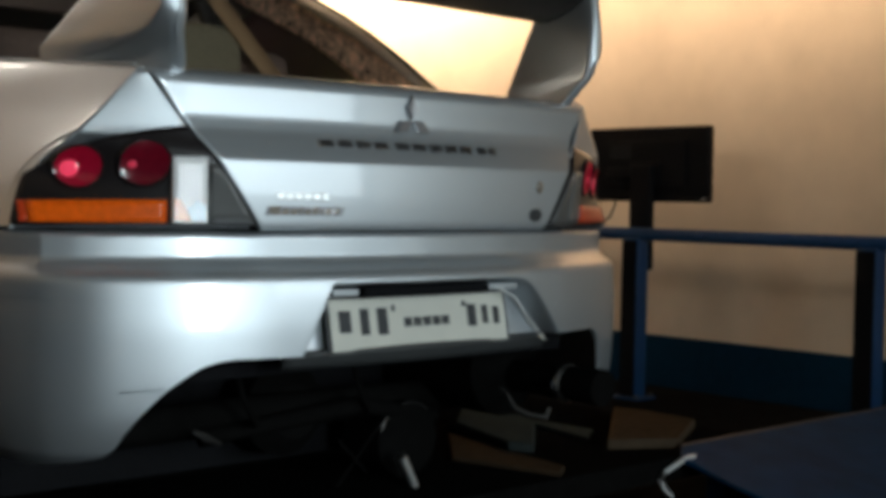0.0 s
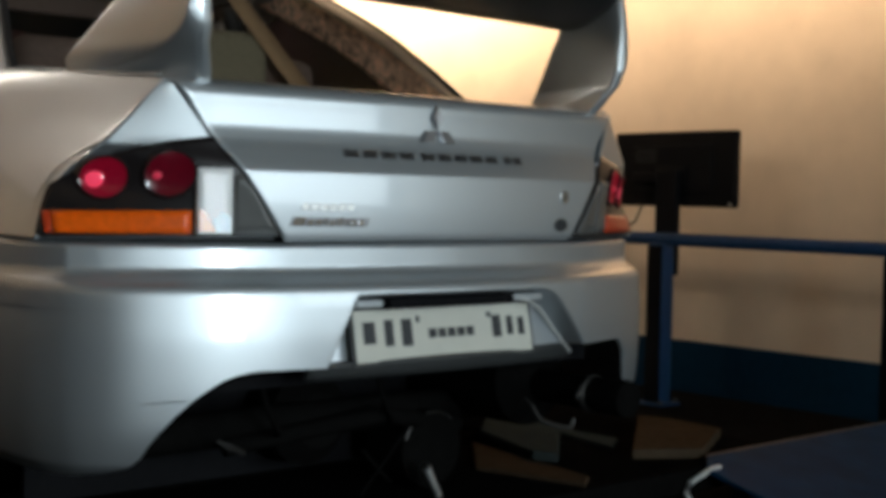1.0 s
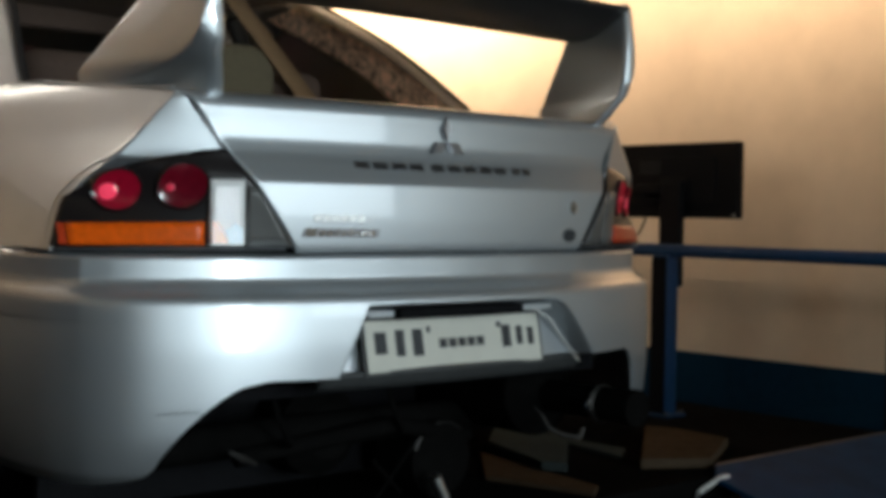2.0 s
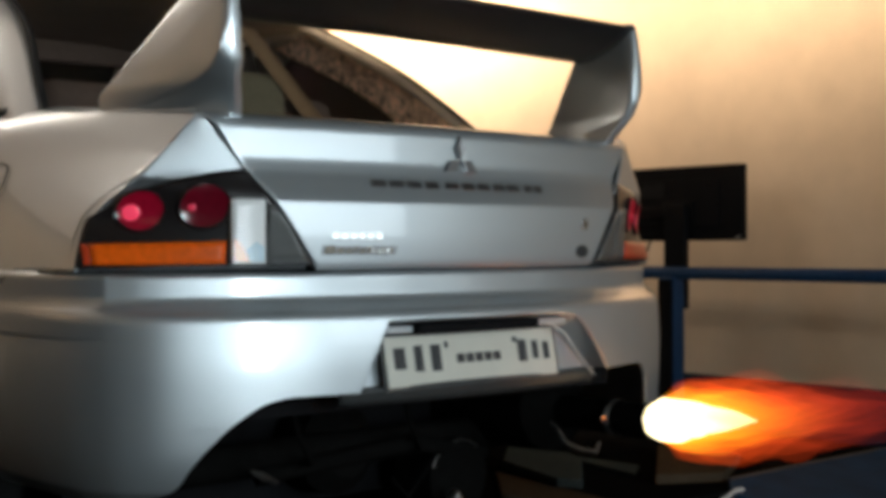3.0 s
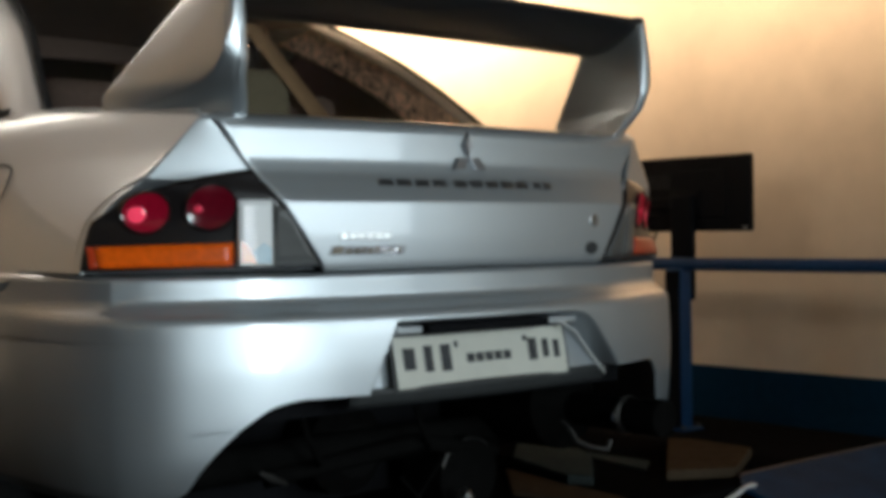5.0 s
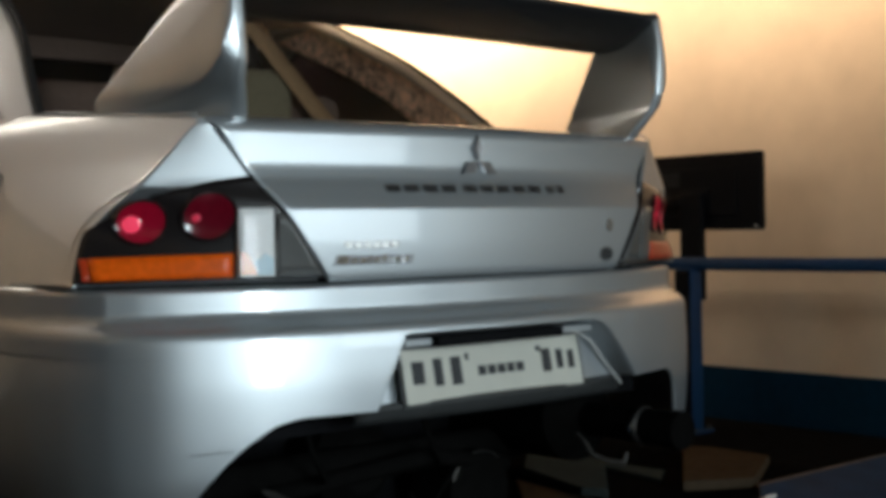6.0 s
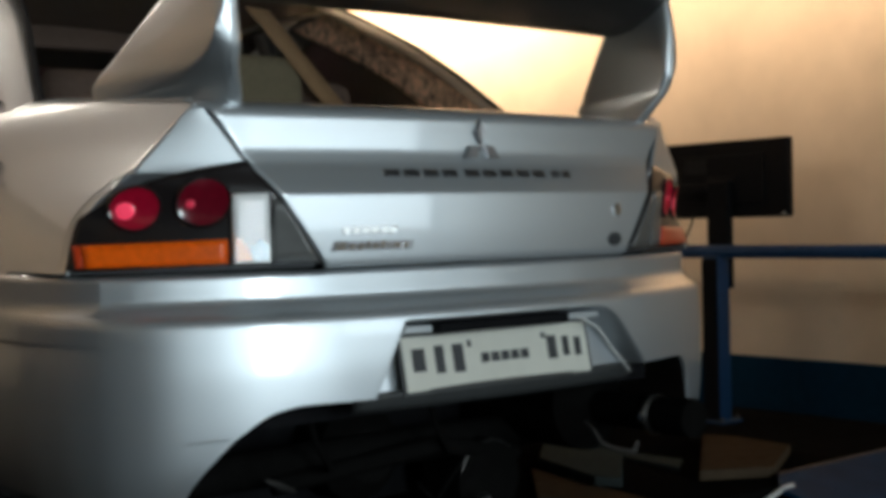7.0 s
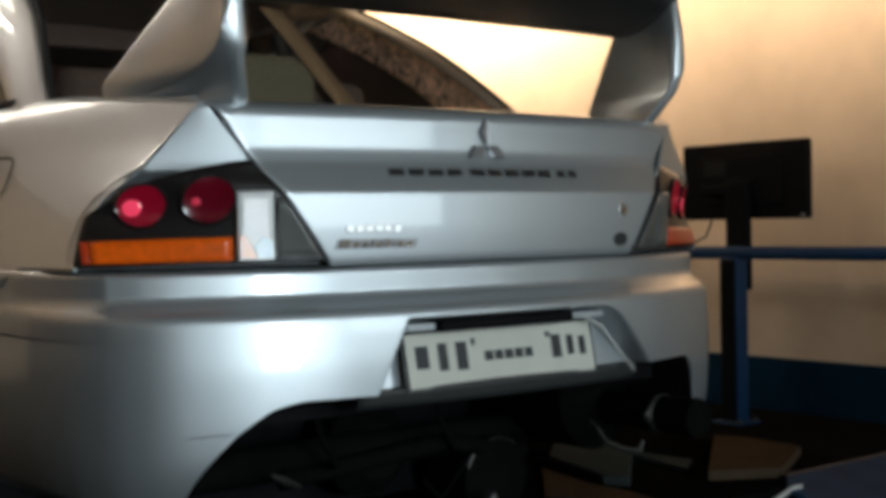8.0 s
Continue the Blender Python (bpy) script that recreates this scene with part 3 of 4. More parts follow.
    # small fins along the rear end of the roof
    for i in range(8):
        x = -0.49 + i * 0.14
        bm = prism([(0, 0), (0.085, 0), (0.01, 0.024)], 0.008, lambda a, b, d, x=x: (x + d - 0.004, 1.505 + a, 1.604 + b - 0.030 * (x / 0.5) ** 2))
        part("roof_fin", bm, WING_BLACK, CAR, "small black roof fin", smooth=False)
    # cabin
    part("parcel_shelf", boxed(-0.62, 0.62, 0.80, 1.22, 1.085, 1.105), CLOTH_DARK, CAR, "dark parcel shelf", smooth=False)
    part("rear_seat", boxed(-0.60, 0.60, 1.24, 1.38, 0.55, 1.17), CLOTH_DARK, CAR, "dark rear seat back", bevel=0.03)
    part("seat_cover", boxed(-0.13, 0.27, 1.215, 1.262, 1.10, 1.33), OLIVE, CAR, "olive rounded seat cover", bevel=0.022)
    part("cabin_floor", boxed(-0.78, 0.78, 0.70, 3.3, 0.50, 0.54), BLACK, CAR, smooth=False)
    for x in (-0.36, 0.36):
        part("front_seat", boxed(x - 0.25, x + 0.25, 1.95, 2.10, 0.6, 1.36), CLOTH_RED, CAR, "maroon bucket seat back", bevel=0.05)
        part("headrest", boxed(x - 0.13, x + 0.13, 1.27, 1.35, 1.13, 1.27), CLOTH_DARK, CAR, "rear headrest", bevel=0.04)
    for side in (-1, 1):
        def trim(u, v):
            y, z = lerp([(0, 0.760), (0.5, 1.10), (1, 1.50)], v), lerp([(0, 1.100), (0.5, 1.335), (1, 1.52)], v)
            return (side * (0.697 - 0.134 * v - 0.02 * u), y + 0.015 + u * 0.19, z - 0.03 * u)
        part("pillar_trim", grid(trim, 8, 12), PATTERN if side > 0 else OLIVE, CAR, "mottled fabric pillar trim" if side > 0 else "olive pillar trim", out=(-side, -1, 0), solid=0.01)
    bm = grid(lambda u, v: (0.07 + 0.31 * v + 0.09 * u, 1.20 + 0.02 * u, 1.46 - 0.32 * v), 2, 10)
    part("seat_belt", bm, TAN, CAR, "tan seat belt", out=(0, -1, 0), solid=0.004)


def boot_wing():
    wing = part("wing_blade", grid(lambda u, v: (0, 0, 0), 1, 1), WING_BLACK, CAR, "black carbon wing blade")
    # blade as a closed aerofoil section swept across
    sec = []
    n = 24
    for i in range(n):
        a = 2 * math.pi * i / n
        c, t = 0.5 - 0.5 * math.cos(a), 0.020 * math.sin(a)
        # c: 0 at the trailing edge, 1 at the leading edge
        sec.append((0.115 + 0.245 * c, 1.372 - 0.060 * c ** 0.8 + t * (1.2 - 0.4 * c) - 0.012 * math.sin(math.pi * c)))
    bm = bmesh.new()
    rows = []
    for k in range(25):
        x = -0.612 + 1.224 * k / 24
        lift = 0.004 * (1 - (x / 0.612) ** 2)
        rows.append([bm.verts.new((x, y, z + lift)) for y, z in sec])
    for a, b in zip(rows, rows[1:]):
        for i in range(n):
            bm.faces.new((a[i], a[(i + 1) % n], b[(i + 1) % n], b[i]))
    bm.faces.new(rows[0])
    bm.faces.new(rows[-1][::-1])
    bmesh.ops.recalc_face_normals(bm, faces=bm.faces)
    bm.to_mesh(wing.data)
    bm.free()
    wing.data.polygons.foreach_set("use_smooth", [True] * len(wing.data.polygons))
    # end plates: how rear x and y, front x and y and thickness run with height
    rear_x = [(1.062, 0.590), (1.09, 0.598), (1.15, 0.612), (1.20, 0.614), (1.38, 0.612)]
    rear_y = [(1.062, 0.180), (1.10, 0.150), (1.15, 0.118), (1.19, 0.106), (1.255, 0.106), (1.372, 0.119), (1.384, 0.126)]
    front_x = [(1.062, 0.672), (1.10, 0.698), (1.128, 0.700), (1.18, 0.679), (1.24, 0.652), (1.30, 0.626), (1.345, 0.608), (1.384, 0.604)]
    front_y = [(1.062, 0.485), (1.10, 0.515), (1.125, 0.520), (1.15, 0.498), (1.215, 0.434), (1.30, 0.352), (1.345, 0.309), (1.372, 0.28), (1.384, 0.23)]
    thick = [(1.062, 0.022), (1.128, 0.026), (1.175, 0.027), (1.255, 0.024), (1.345, 0.020), (1.375, 0.016), (1.384, 0.008)]
    for side in (-1, 1):
        bm = bmesh.new()
        rings = []
        m = 96
        for k in range(93):
            z = 1.062 + 0.0035 * k
            x0, y0, x1, y1, th = lerp(rear_x, z), lerp(rear_y, z), lerp(front_x, z), lerp(front_y, z), lerp(thick, z)
            ring = []
            for i in range(m):
                a = 2 * math.pi * i / m
                c = 0.5 - 0.5 * math.cos(a)
                w = th * min(1.0, abs(math.sin(a)) / lerp([(1.10, 0.28), (1.20, 0.36), (1.32, 0.75)], z)) ** 0.5 * (1.0 - 0.70 * c)
                # below this height the outer side turns in under itself, steeper towards the rear
                edge = lerp([(0, 1.265), (0.05, 1.196), (0.12, 1.160), (0.23, 1.138), (0.5, 1.114), (1, 1.086)], c)
                under = 0.030 * (1 - math.exp(-18 * max(0.0, edge - z)))
                inner = max(0.0, lerp([(0, 1.150), (0.08, 1.138), (0.35, 1.116), (1, 1.078)], c) - z)
                x = x0 + (x1 - x0) * c ** 1.15 + (w - under * (1 - 0.5 * c) if math.sin(a) > 0 else -w - 0.25 * inner)
                ring.append(bm.verts.new((side * x, y0 + (y1 - y0) * c, z)))
            rings.append(ring)
        for a, b in zip(rings, rings[1:]):
            for i in range(m):
                bm.faces.new((a[i], a[(i + 1) % m], b[(i + 1) % m], b[i]))
        bm.faces.new(rings[0])
        bm.faces.new(rings[-1][::-1])
        part("wing_end_plate", bm, PAINT, CAR, "silver wing end plate", angle=34)


def wheels():
    for side in (-1, 1):
        for y in (1.21, 3.83):
            w = part("wheel", tubed([(side * 0.62, y, 0.40), (side * 0.63, y, 0.40), (side * 0.84, y, 0.40), (side * 0.855, y, 0.40)], [0.29, 0.312, 0.312, 0.29], 40), TYRE, CAR, "black tyre on an alloy wheel")
            part("rim", tubed([(side * 0.84, y, 0.40), (side * 0.862, y, 0.40), (side * 0.862, y, 0.40)], [0.22, 0.225, 0.05], 30), ALLOY, w, "alloy rim")


def underside():
    part("underfloor", boxed(-0.74, 0.74, 1.35, 4.2, 0.22, 0.28), BLACK, CAR, "black underfloor", smooth=False)
    part("boot_floor", boxed(-0.70, 0.70, 0.30, 1.3, 0.47, 0.50), BLACK, CAR, "black boot floor", smooth=False)
    part("rear_panel", boxed(-0.58, 0.58, 0.19, 0.22, 0.44, 0.76), BLACK, CAR, smooth=False)
    part("undertray", boxed(-0.70, 0.42, 0.72, 0.74, 0.13, 0.468), BLACK, CAR, "black undertray", smooth=False)
    part("heat_shield", boxed(0.425, 0.72, 1.72, 1.74, 0.20, 0.52), BLACK, CAR, "black heat shield", smooth=False)
    part("cross_member", tubed([(-0.62, 0.62, 0.27), (-0.2, 0.55, 0.29), (0.2, 0.55, 0.29), (0.62, 0.62, 0.27)], 0.045, 12), SHADE_BLACK, CAR, "black rear cross member")
    part("differential", tubed([(0.0, 0.55, 0.28), (0.0, 0.60, 0.28), (0.0, 0.85, 0.28), (0.0, 0.95, 0.28)], [0.07, 0.12, 0.13, 0.06], 16), SHADE_BLACK, CAR, "oily differential casing darkened with shade")
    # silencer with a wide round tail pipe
    part("silencer", tubed([(0.55, 1.70, 0.37), (0.55, 1.62, 0.37), (0.55, 0.36, 0.37), (0.55, 0.31, 0.37)], [0.06, 0.125, 0.125, 0.060], 28), SHADE_BLACK, CAR, "black round exhaust silencer")
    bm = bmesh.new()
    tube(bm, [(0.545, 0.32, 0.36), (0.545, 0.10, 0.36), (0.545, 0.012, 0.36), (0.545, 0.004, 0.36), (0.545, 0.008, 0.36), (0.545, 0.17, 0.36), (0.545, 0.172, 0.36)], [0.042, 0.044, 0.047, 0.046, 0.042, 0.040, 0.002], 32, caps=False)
    part("tail_pipe", bm, SHADE_BLACK, CAR, "sooty round tail pipe darkened with shade")
    part("pipe_clamp", tubed([(0.545, 0.135, 0.36), (0.545, 0.130, 0.36), (0.545, 0.120, 0.36), (0.545, 0.115, 0.36)], [0.044, 0.049, 0.049, 0.044], 24), STEEL, CAR, "steel pipe clamp")
    part("clamp_bolt", tubed([(0.493, 0.125, 0.372), (0.488, 0.123, 0.366), (0.488, 0.122, 0.352), (0.492, 0.121, 0.345)], [0.004, 0.008, 0.008, 0.005], 8), CHROME, CAR, "shiny clamp bolt")
    part("tow_hook", tubed([(0.318, 0.14, 0.365), (0.323, 0.12, 0.348), (0.349, 0.12, 0.313), (0.40, 0.12, 0.292), (0.46, 0.12, 0.279), (0.473, 0.12, 0.303)], [0.003, 0.005, 0.006, 0.006, 0.006, 0.004], 10), STEEL, CAR, "dark steel tow loop")
    part("link_rod", tubed([(0.057, 0.45, 0.219), (0.150, 0.45, 0.125)], 0.004, 8), SHADE_BLACK, CAR, "thin rod coloured black for its shade")
    part("link_rod", tubed([(0.230, 0.46, 0.272), (0.063, 0.46, 0.098)], 0.004, 8), SHADE_BLACK, CAR, "thin rod coloured black for its shade")
    part("bracket", tubed([(-0.36, 0.45, 0.282), (-0.33, 0.45, 0.266), (-0.28, 0.46, 0.244)], [0.004, 0.010, 0.005], 8), STEEL, CAR, "small steel bracket")
    for x in (-0.28, 0.06):
        part("hanger", tubed([(x, 0.42, 0.48), (x + 0.02, 0.40, 0.36), (x + 0.07, 0.42, 0.29), (x + 0.12, 0.5, 0.27)], 0.008, 8), SHADE_BLACK, CAR, "black exhaust hanger")
    part("link_arm", tubed([(-0.30, 0.52, 0.25), (0.12, 0.45, 0.30), (0.42, 0.50, 0.24)], 0.022, 10), SHADE_BLACK, CAR, "oily suspension link darkened with shade")


rear_bumper()
LID, LID_Y = boot_lid()
for sd in (-1, 1):
    rear_lamp(sd)
    quarter(sd)
greenhouse()
boot_wing()
wheels()
underside()


def number_plate():
    # leans back a little inside the recess
    def on(a, b, d):
        return (a, 0.066 + 0.2 * (b - 0.495) - d, b)

    pl = part("number_plate", prism([(-0.26, 0.496), (0.26, 0.496), (0.26, 0.606), (-0.26, 0.606)], 0.008, on), PLATE_WHITE, CAR, "long white number plate with dark marks", smooth=False, bevel=0.002)
    marks = [(-0.222, 0.535, 0.040, 0.046), (-0.168, 0.528, 0.030, 0.056), (-0.118, 0.526, 0.036, 0.058), (-0.085, 0.575, 0.012, 0.014),
             (0.128, 0.578, 0.016, 0.012), (0.150, 0.532, 0.034, 0.050), (0.192, 0.536, 0.024, 0.042), (0.228, 0.534, 0.024, 0.040)]
    for x, z, w, h in marks:
        w *= 0.8
        part("mark", prism([(x - w / 2, z), (x + w / 2, z), (x + w / 2, z + h), (x - w / 2, z + h)], 0.0095, on), PLATE_INK, pl, "dark bar", smooth=False)
    for k in range(5):
        x = -0.045 + k * 0.028
        part("mark", prism([(x - 0.011, 0.540), (x + 0.011, 0.540), (x + 0.011, 0.560), (x - 0.011, 0.560)], 0.0095, on), PLATE_INK, pl, "small dark bar", smooth=False)
    fr = prism([(-0.268, 0.488), (0.268, 0.488), (0.268, 0.612), (-0.268, 0.612)], 0.004, on)
    part("plate_frame", fr, GREY_TRIM, pl, "dark plate frame", smooth=False)
    # light slot over the plate
    part("plate_light_slot", boxed(-0.20, 0.165, 0.028, 0.075, 0.612, 0.634), BLACK, CAR, "black slot over the plate", bevel=0.003)
    for x0, x1 in ((-0.275, -0.203), (0.168, 0.275)):
        part("slot_end", boxed(x0, x1, 0.045, 0.080, 0.614, 0.632), PAINT, CAR, bevel=0.004)


def badges():
    def on(dx, dz):
        return lambda a, b, d: (dx + a, LID_Y(dx + a, dz + b) - d + 0.002, dz + b)

    # three-lobed emblem as plain rhombs
    c = (-0.012, 1.000)
    for ang in (90, 210, 330):
        a = radians(ang)
        ux, uz, vx, vz = math.cos(a), math.sin(a), -math.sin(a), math.cos(a)
        pts = [(0.002 * ux, 0.002 * uz), (0.028 * ux + 0.0145 * vx, 0.028 * uz + 0.0145 * vz), (0.056 * ux, 0.056 * uz), (0.028 * ux - 0.0145 * vx, 0.028 * uz - 0.0145 * vz)]
        part("emblem_lobe", prism(pts, 0.014, on(*c)), BADGE_GREY, LID, "dark chrome emblem lobe", smooth=False, bevel=0.001)
    # a row of letter-sized bars
    x = -0.275
    for i in range(11):
        if i == 4 or i == 9:
            x += 0.012
        w = 0.037 if i < 9 else 0.024
        h = 0.016
        part("letter_bar", prism([(x, 0.931), (x + w, 0.931), (x + w, 0.931 + h), (x, 0.931 + h)], 0.006, on(0, 0)), BADGE_GREY, LID, "dark chrome bar", smooth=False, bevel=0.001)
        x += w + 0.0115
    x = -0.388
    for i in range(6):
        part("letter_bar", prism([(x, 0.819), (x + 0.016, 0.819), (x + 0.016, 0.831), (x, 0.831)], 0.005, on(0, 0)), CHROME, LID, "small chrome bar", smooth=False, bevel=0.0008)
        x += 0.0215
    # slanted script strip
    part("script_backing", prism([(-0.415, 0.785), (-0.228, 0.785), (-0.222, 0.803), (-0.408, 0.805)], 0.004, on(0, 0)), BADGE_GREY, LID, "dark script strip", smooth=False, bevel=0.001)
    x = -0.408
    for i, w in enumerate((0.024, 0.014, 0.014, 0.006, 0.014, 0.010, 0.006, 0.016, 0.014)):
        z0, h = 0.788, 0.016 if i in (0, 3, 5) else 0.011
        part("script_bar", prism([(x, z0), (x + w, z0), (x + w + 0.004, z0 + h), (x + 0.004, z0 + h)], 0.0065, on(0, 0)), CHROME, LID, "slanted chrome bar", smooth=False, bevel=0.0006)
        x += w + 0.0062
    # lock and oval badge
    def disc(cx, cz, rx, rz, depth):
        return prism([(rx * math.cos(2 * math.pi * i / 24), rz * math.sin(2 * math.pi * i / 24)) for i in range(24)], depth, on(cx, cz))
    lock = part("boot_lock", disc(0.388, 0.857, 0.0135, 0.0155, 0.006), CHROME, LID, "chrome lock", bevel=0.002)
    part("key_slot", disc(0.388, 0.857, 0.003, 0.007, 0.0068), BADGE_DARK, lock, smooth=False)
    oval = part("oval_badge", disc(0.377, 0.789, 0.024, 0.015, 0.005), BADGE_DARK, LID, "dark oval badge", bevel=0.001)
    part("oval_rim", disc(0.377, 0.789, 0.0255, 0.0165, 0.0035), BADGE_GREY, oval, smooth=False)
    # fuel flap outline on the flank
    pts = []
    for i in range(24):
        a = 2 * math.pi * i / 24
        y = 0.815 + math.copysign(abs(math.cos(a)) ** 0.5, math.cos(a)) * 0.08
        z = 0.950 + math.copysign(abs(math.sin(a)) ** 0.5, math.sin(a)) * 0.045
        pts.append((-x_side(y, z) - 0.004, y, z))
    part("fuel_flap_gap", tubed(pts + pts[:1], 0.0018, 6), SEAL, CAR, "dark gap round the fuel flap")


number_plate()
badges()


def guard_rail():
    root = new("guard_rail", None)
    tagged(root, "blue painted steel guard rail standing on the floor", "guard rail")
    for y in (2.28, 0.93):
        post = part("post", boxed(3.365, 3.455, y - 0.05, y + 0.05, FLOOR, 0.64), BLUE_STEEL, root, "blue steel post", bevel=0.008)
        # the shade on the post's left face, added as a black strip
        part("shade_strip", boxed(3.352, 3.3645, y - 0.047, y + 0.047, FLOOR + 0.014, 0.625), BLACK, post, "black strip for the post's shaded face", bevel=0.004)
        part("foot_plate", boxed(3.33, 3.49, y - 0.09, y + 0.09, FLOOR, FLOOR + 0.012), BLUE_STEEL, post, bevel=0.003)
        for dx in (-0.06, 0.06):
            part("bolt", tubed([(3.41 + dx, y - 0.07, FLOOR + 0.01), (3.41 + dx, y - 0.07, FLOOR + 0.028)], 0.011, 6), STEEL, post, "steel bolt", smooth=False)
    part("top_rail", tubed([(3.41, 6.3, 0.66), (3.41, 3.0, 0.66), (3.41, 0.835, 0.66), (3.41, 0.825, 0.66)], [0.033, 0.033, 0.033, 0.026], 16), BLUE_STEEL, root, "blue top tube")


guard_rail()


def monitor():
    root = new("monitor", None)
    tagged(root, "black flat screen monitor on a black pole stand", "monitor")
    part("casing", boxed(3.535, 3.586, 1.925, 2.725, 0.828, 1.222), BLACK, root, "black monitor casing", bevel=0.012)
    part("screen", boxed(3.586, 3.590, 1.955, 2.695, 0.862, 1.196), SCREEN, root, "dark glossy screen")
    part("back_hump", boxed(3.524, 3.5345, 2.06, 2.60, 0.90, 1.15), BLACK, root, "raised back panel", bevel=0.004)
    for k in range(6):
        part("vent_slot", boxed(3.5215, 3.5235, 2.42, 2.57, 1.060 + 0.013 * k, 1.065 + 0.013 * k), SEAL, root, smooth=False)
    part("pole", boxed(3.472, 3.514, 2.245, 2.385, 0.47, 1.02), BLACK, root, "black pole", bevel=0.008)
    part("mount_plate", boxed(3.512, 3.5235, 2.22, 2.42, 0.92, 1.04), BLACK, root, "black mounting plate", bevel=0.004)
    part("mount_arm", boxed(3.470, 3.513, 2.385, 2.54, 0.955, 1.005), BLACK, root, "black mounting arm", bevel=0.006)
    part("pole_foot", boxed(3.475, 3.512, 2.335, 2.375, FLOOR, 0.47), BLACK, root, "slim black foot", bevel=0.006)
    part("cable", tubed([(3.54, 2.52, 0.86), (3.56, 2.56, 0.80), (3.57, 2.60, 0.74), (3.55, 2.68, 0.70), (3.55, 2.74, 0.60), (3.56, 2.72, 0.30), (3.58, 2.70, FLOOR + 0.01)], 0.006, 8), SEAL, root, "thin black cable")
    part("status_light", boxed(3.531, 3.5352, 1.938, 1.958, 0.842, 0.850), STRAP, root, smooth=False)


monitor()


def tube_lamp(y, x):
    root = new("tube_lamp", None)
    tagged(root, "lit ceiling tube lamp in a white housing", "ceiling lamp", "ceiling tube lamps")
    part("housing", boxed(x - 0.08, x + 0.08, y - 0.65, y + 0.65, CEIL - 0.07, CEIL - 0.004), STRAP, root, "white metal housing", bevel=0.01)
    for dx in (-0.045, 0.045):
        part("tube", tubed([(x + dx, y - 0.60, CEIL - 0.095), (x + dx, y + 0.60, CEIL - 0.095)], 0.013, 12), TUBE, root, "glowing tube")


for tx in (-1.1, -0.75):
    for ty in (3.58, 4.95):
        tube_lamp(ty, tx)


def platform():
    root = new("dyno_platform", None)
    tagged(root, "dark steel rolling road platform under the car", "dyno platform")
    part("deck", boxed(-1.40, 1.60, 0.205, 0.86, 0.02, 0.088), SHADE_BLACK, root, "dark steel deck", bevel=0.006)
    part("deck", boxed(-1.40, 1.60, 1.54, 2.03, 0.02, 0.088), SHADE_BLACK, root, "dark steel deck", bevel=0.006)
    part("deck", boxed(-0.42, 0.42, 0.866, 1.534, 0.02, 0.088), SHADE_BLACK, root, "dark steel deck", bevel=0.006)
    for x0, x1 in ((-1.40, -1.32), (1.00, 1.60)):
        part("side_beam", boxed(x0, x1, 0.866, 1.534, 0.02, 0.088), SHADE_BLACK, root, "dark steel beam", bevel=0.006)
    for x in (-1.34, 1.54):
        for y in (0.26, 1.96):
            part("leg", boxed(x - 0.04, x + 0.04, y - 0.04, y + 0.04, FLOOR, 0.02), SHADE_BLACK, root, smooth=False)
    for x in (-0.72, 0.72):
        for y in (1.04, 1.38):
            part("roller", tubed([(x - 0.26, y, -0.055), (x + 0.26, y, -0.055)], 0.145, 28), SHADE_BLACK, root, "knurled steel roller coloured black for its shade")
    # front wheels stand on plain blocks
    for x in (-0.74, 0.74):
        part("wheel_block", boxed(x - 0.2, x + 0.2, 3.45, 4.05, FLOOR, 0.088), SHADE_BLACK, root, bevel=0.01)


platform()


def slab(name, outline, z0, thick, material, label, category, bend=0.0):
    """A thin sheet or carton with the outline given in plan."""
    bm = prism(outline, thick, lambda a, b, d: (a, b, z0 + d + bend * (a - outline[0][0])))
    ob = finish(name, bm, material, smooth=False, bevel=min(0.004, thick / 3))
    return tagged(ob, label, category)


slab("cardboard_box", [(1.027, 0.40), (1.215, 0.285), (1.551, 0.477), (1.566, 0.702), (1.525, 0.805)], 0.0895, 0.030, SHADED_CARD, "flattened brown cardboard box lying on the platform", "cardboard box")
slab("cardboard_sheet", [(0.541, 0.553), (0.626, 0.215), (0.709, 0.278), (0.767, 0.65), (0.80, 0.855)], 0.0895, 0.012, SHADED_CARD, "torn brown cardboard sheet under the tail pipe", "cardboard")
slab("grey_sheet", [(1.14, 0.80), (1.085, 0.53), (1.213, 0.62), (1.181, 0.983)], 0.0895, 0.012, SHADED_SHEET, "grey card scrap lying on the platform", "card sheet")
slab("grey_plank", [(0.728, 0.516), (0.756, 0.442), (1.05, 0.72), (1.10, 0.83), (1.04, 1.05), (0.83, 0.85)], 0.104, 0.026, SHADED_SHEET, "grey-green folded card lying on the cardboard", "card sheet")


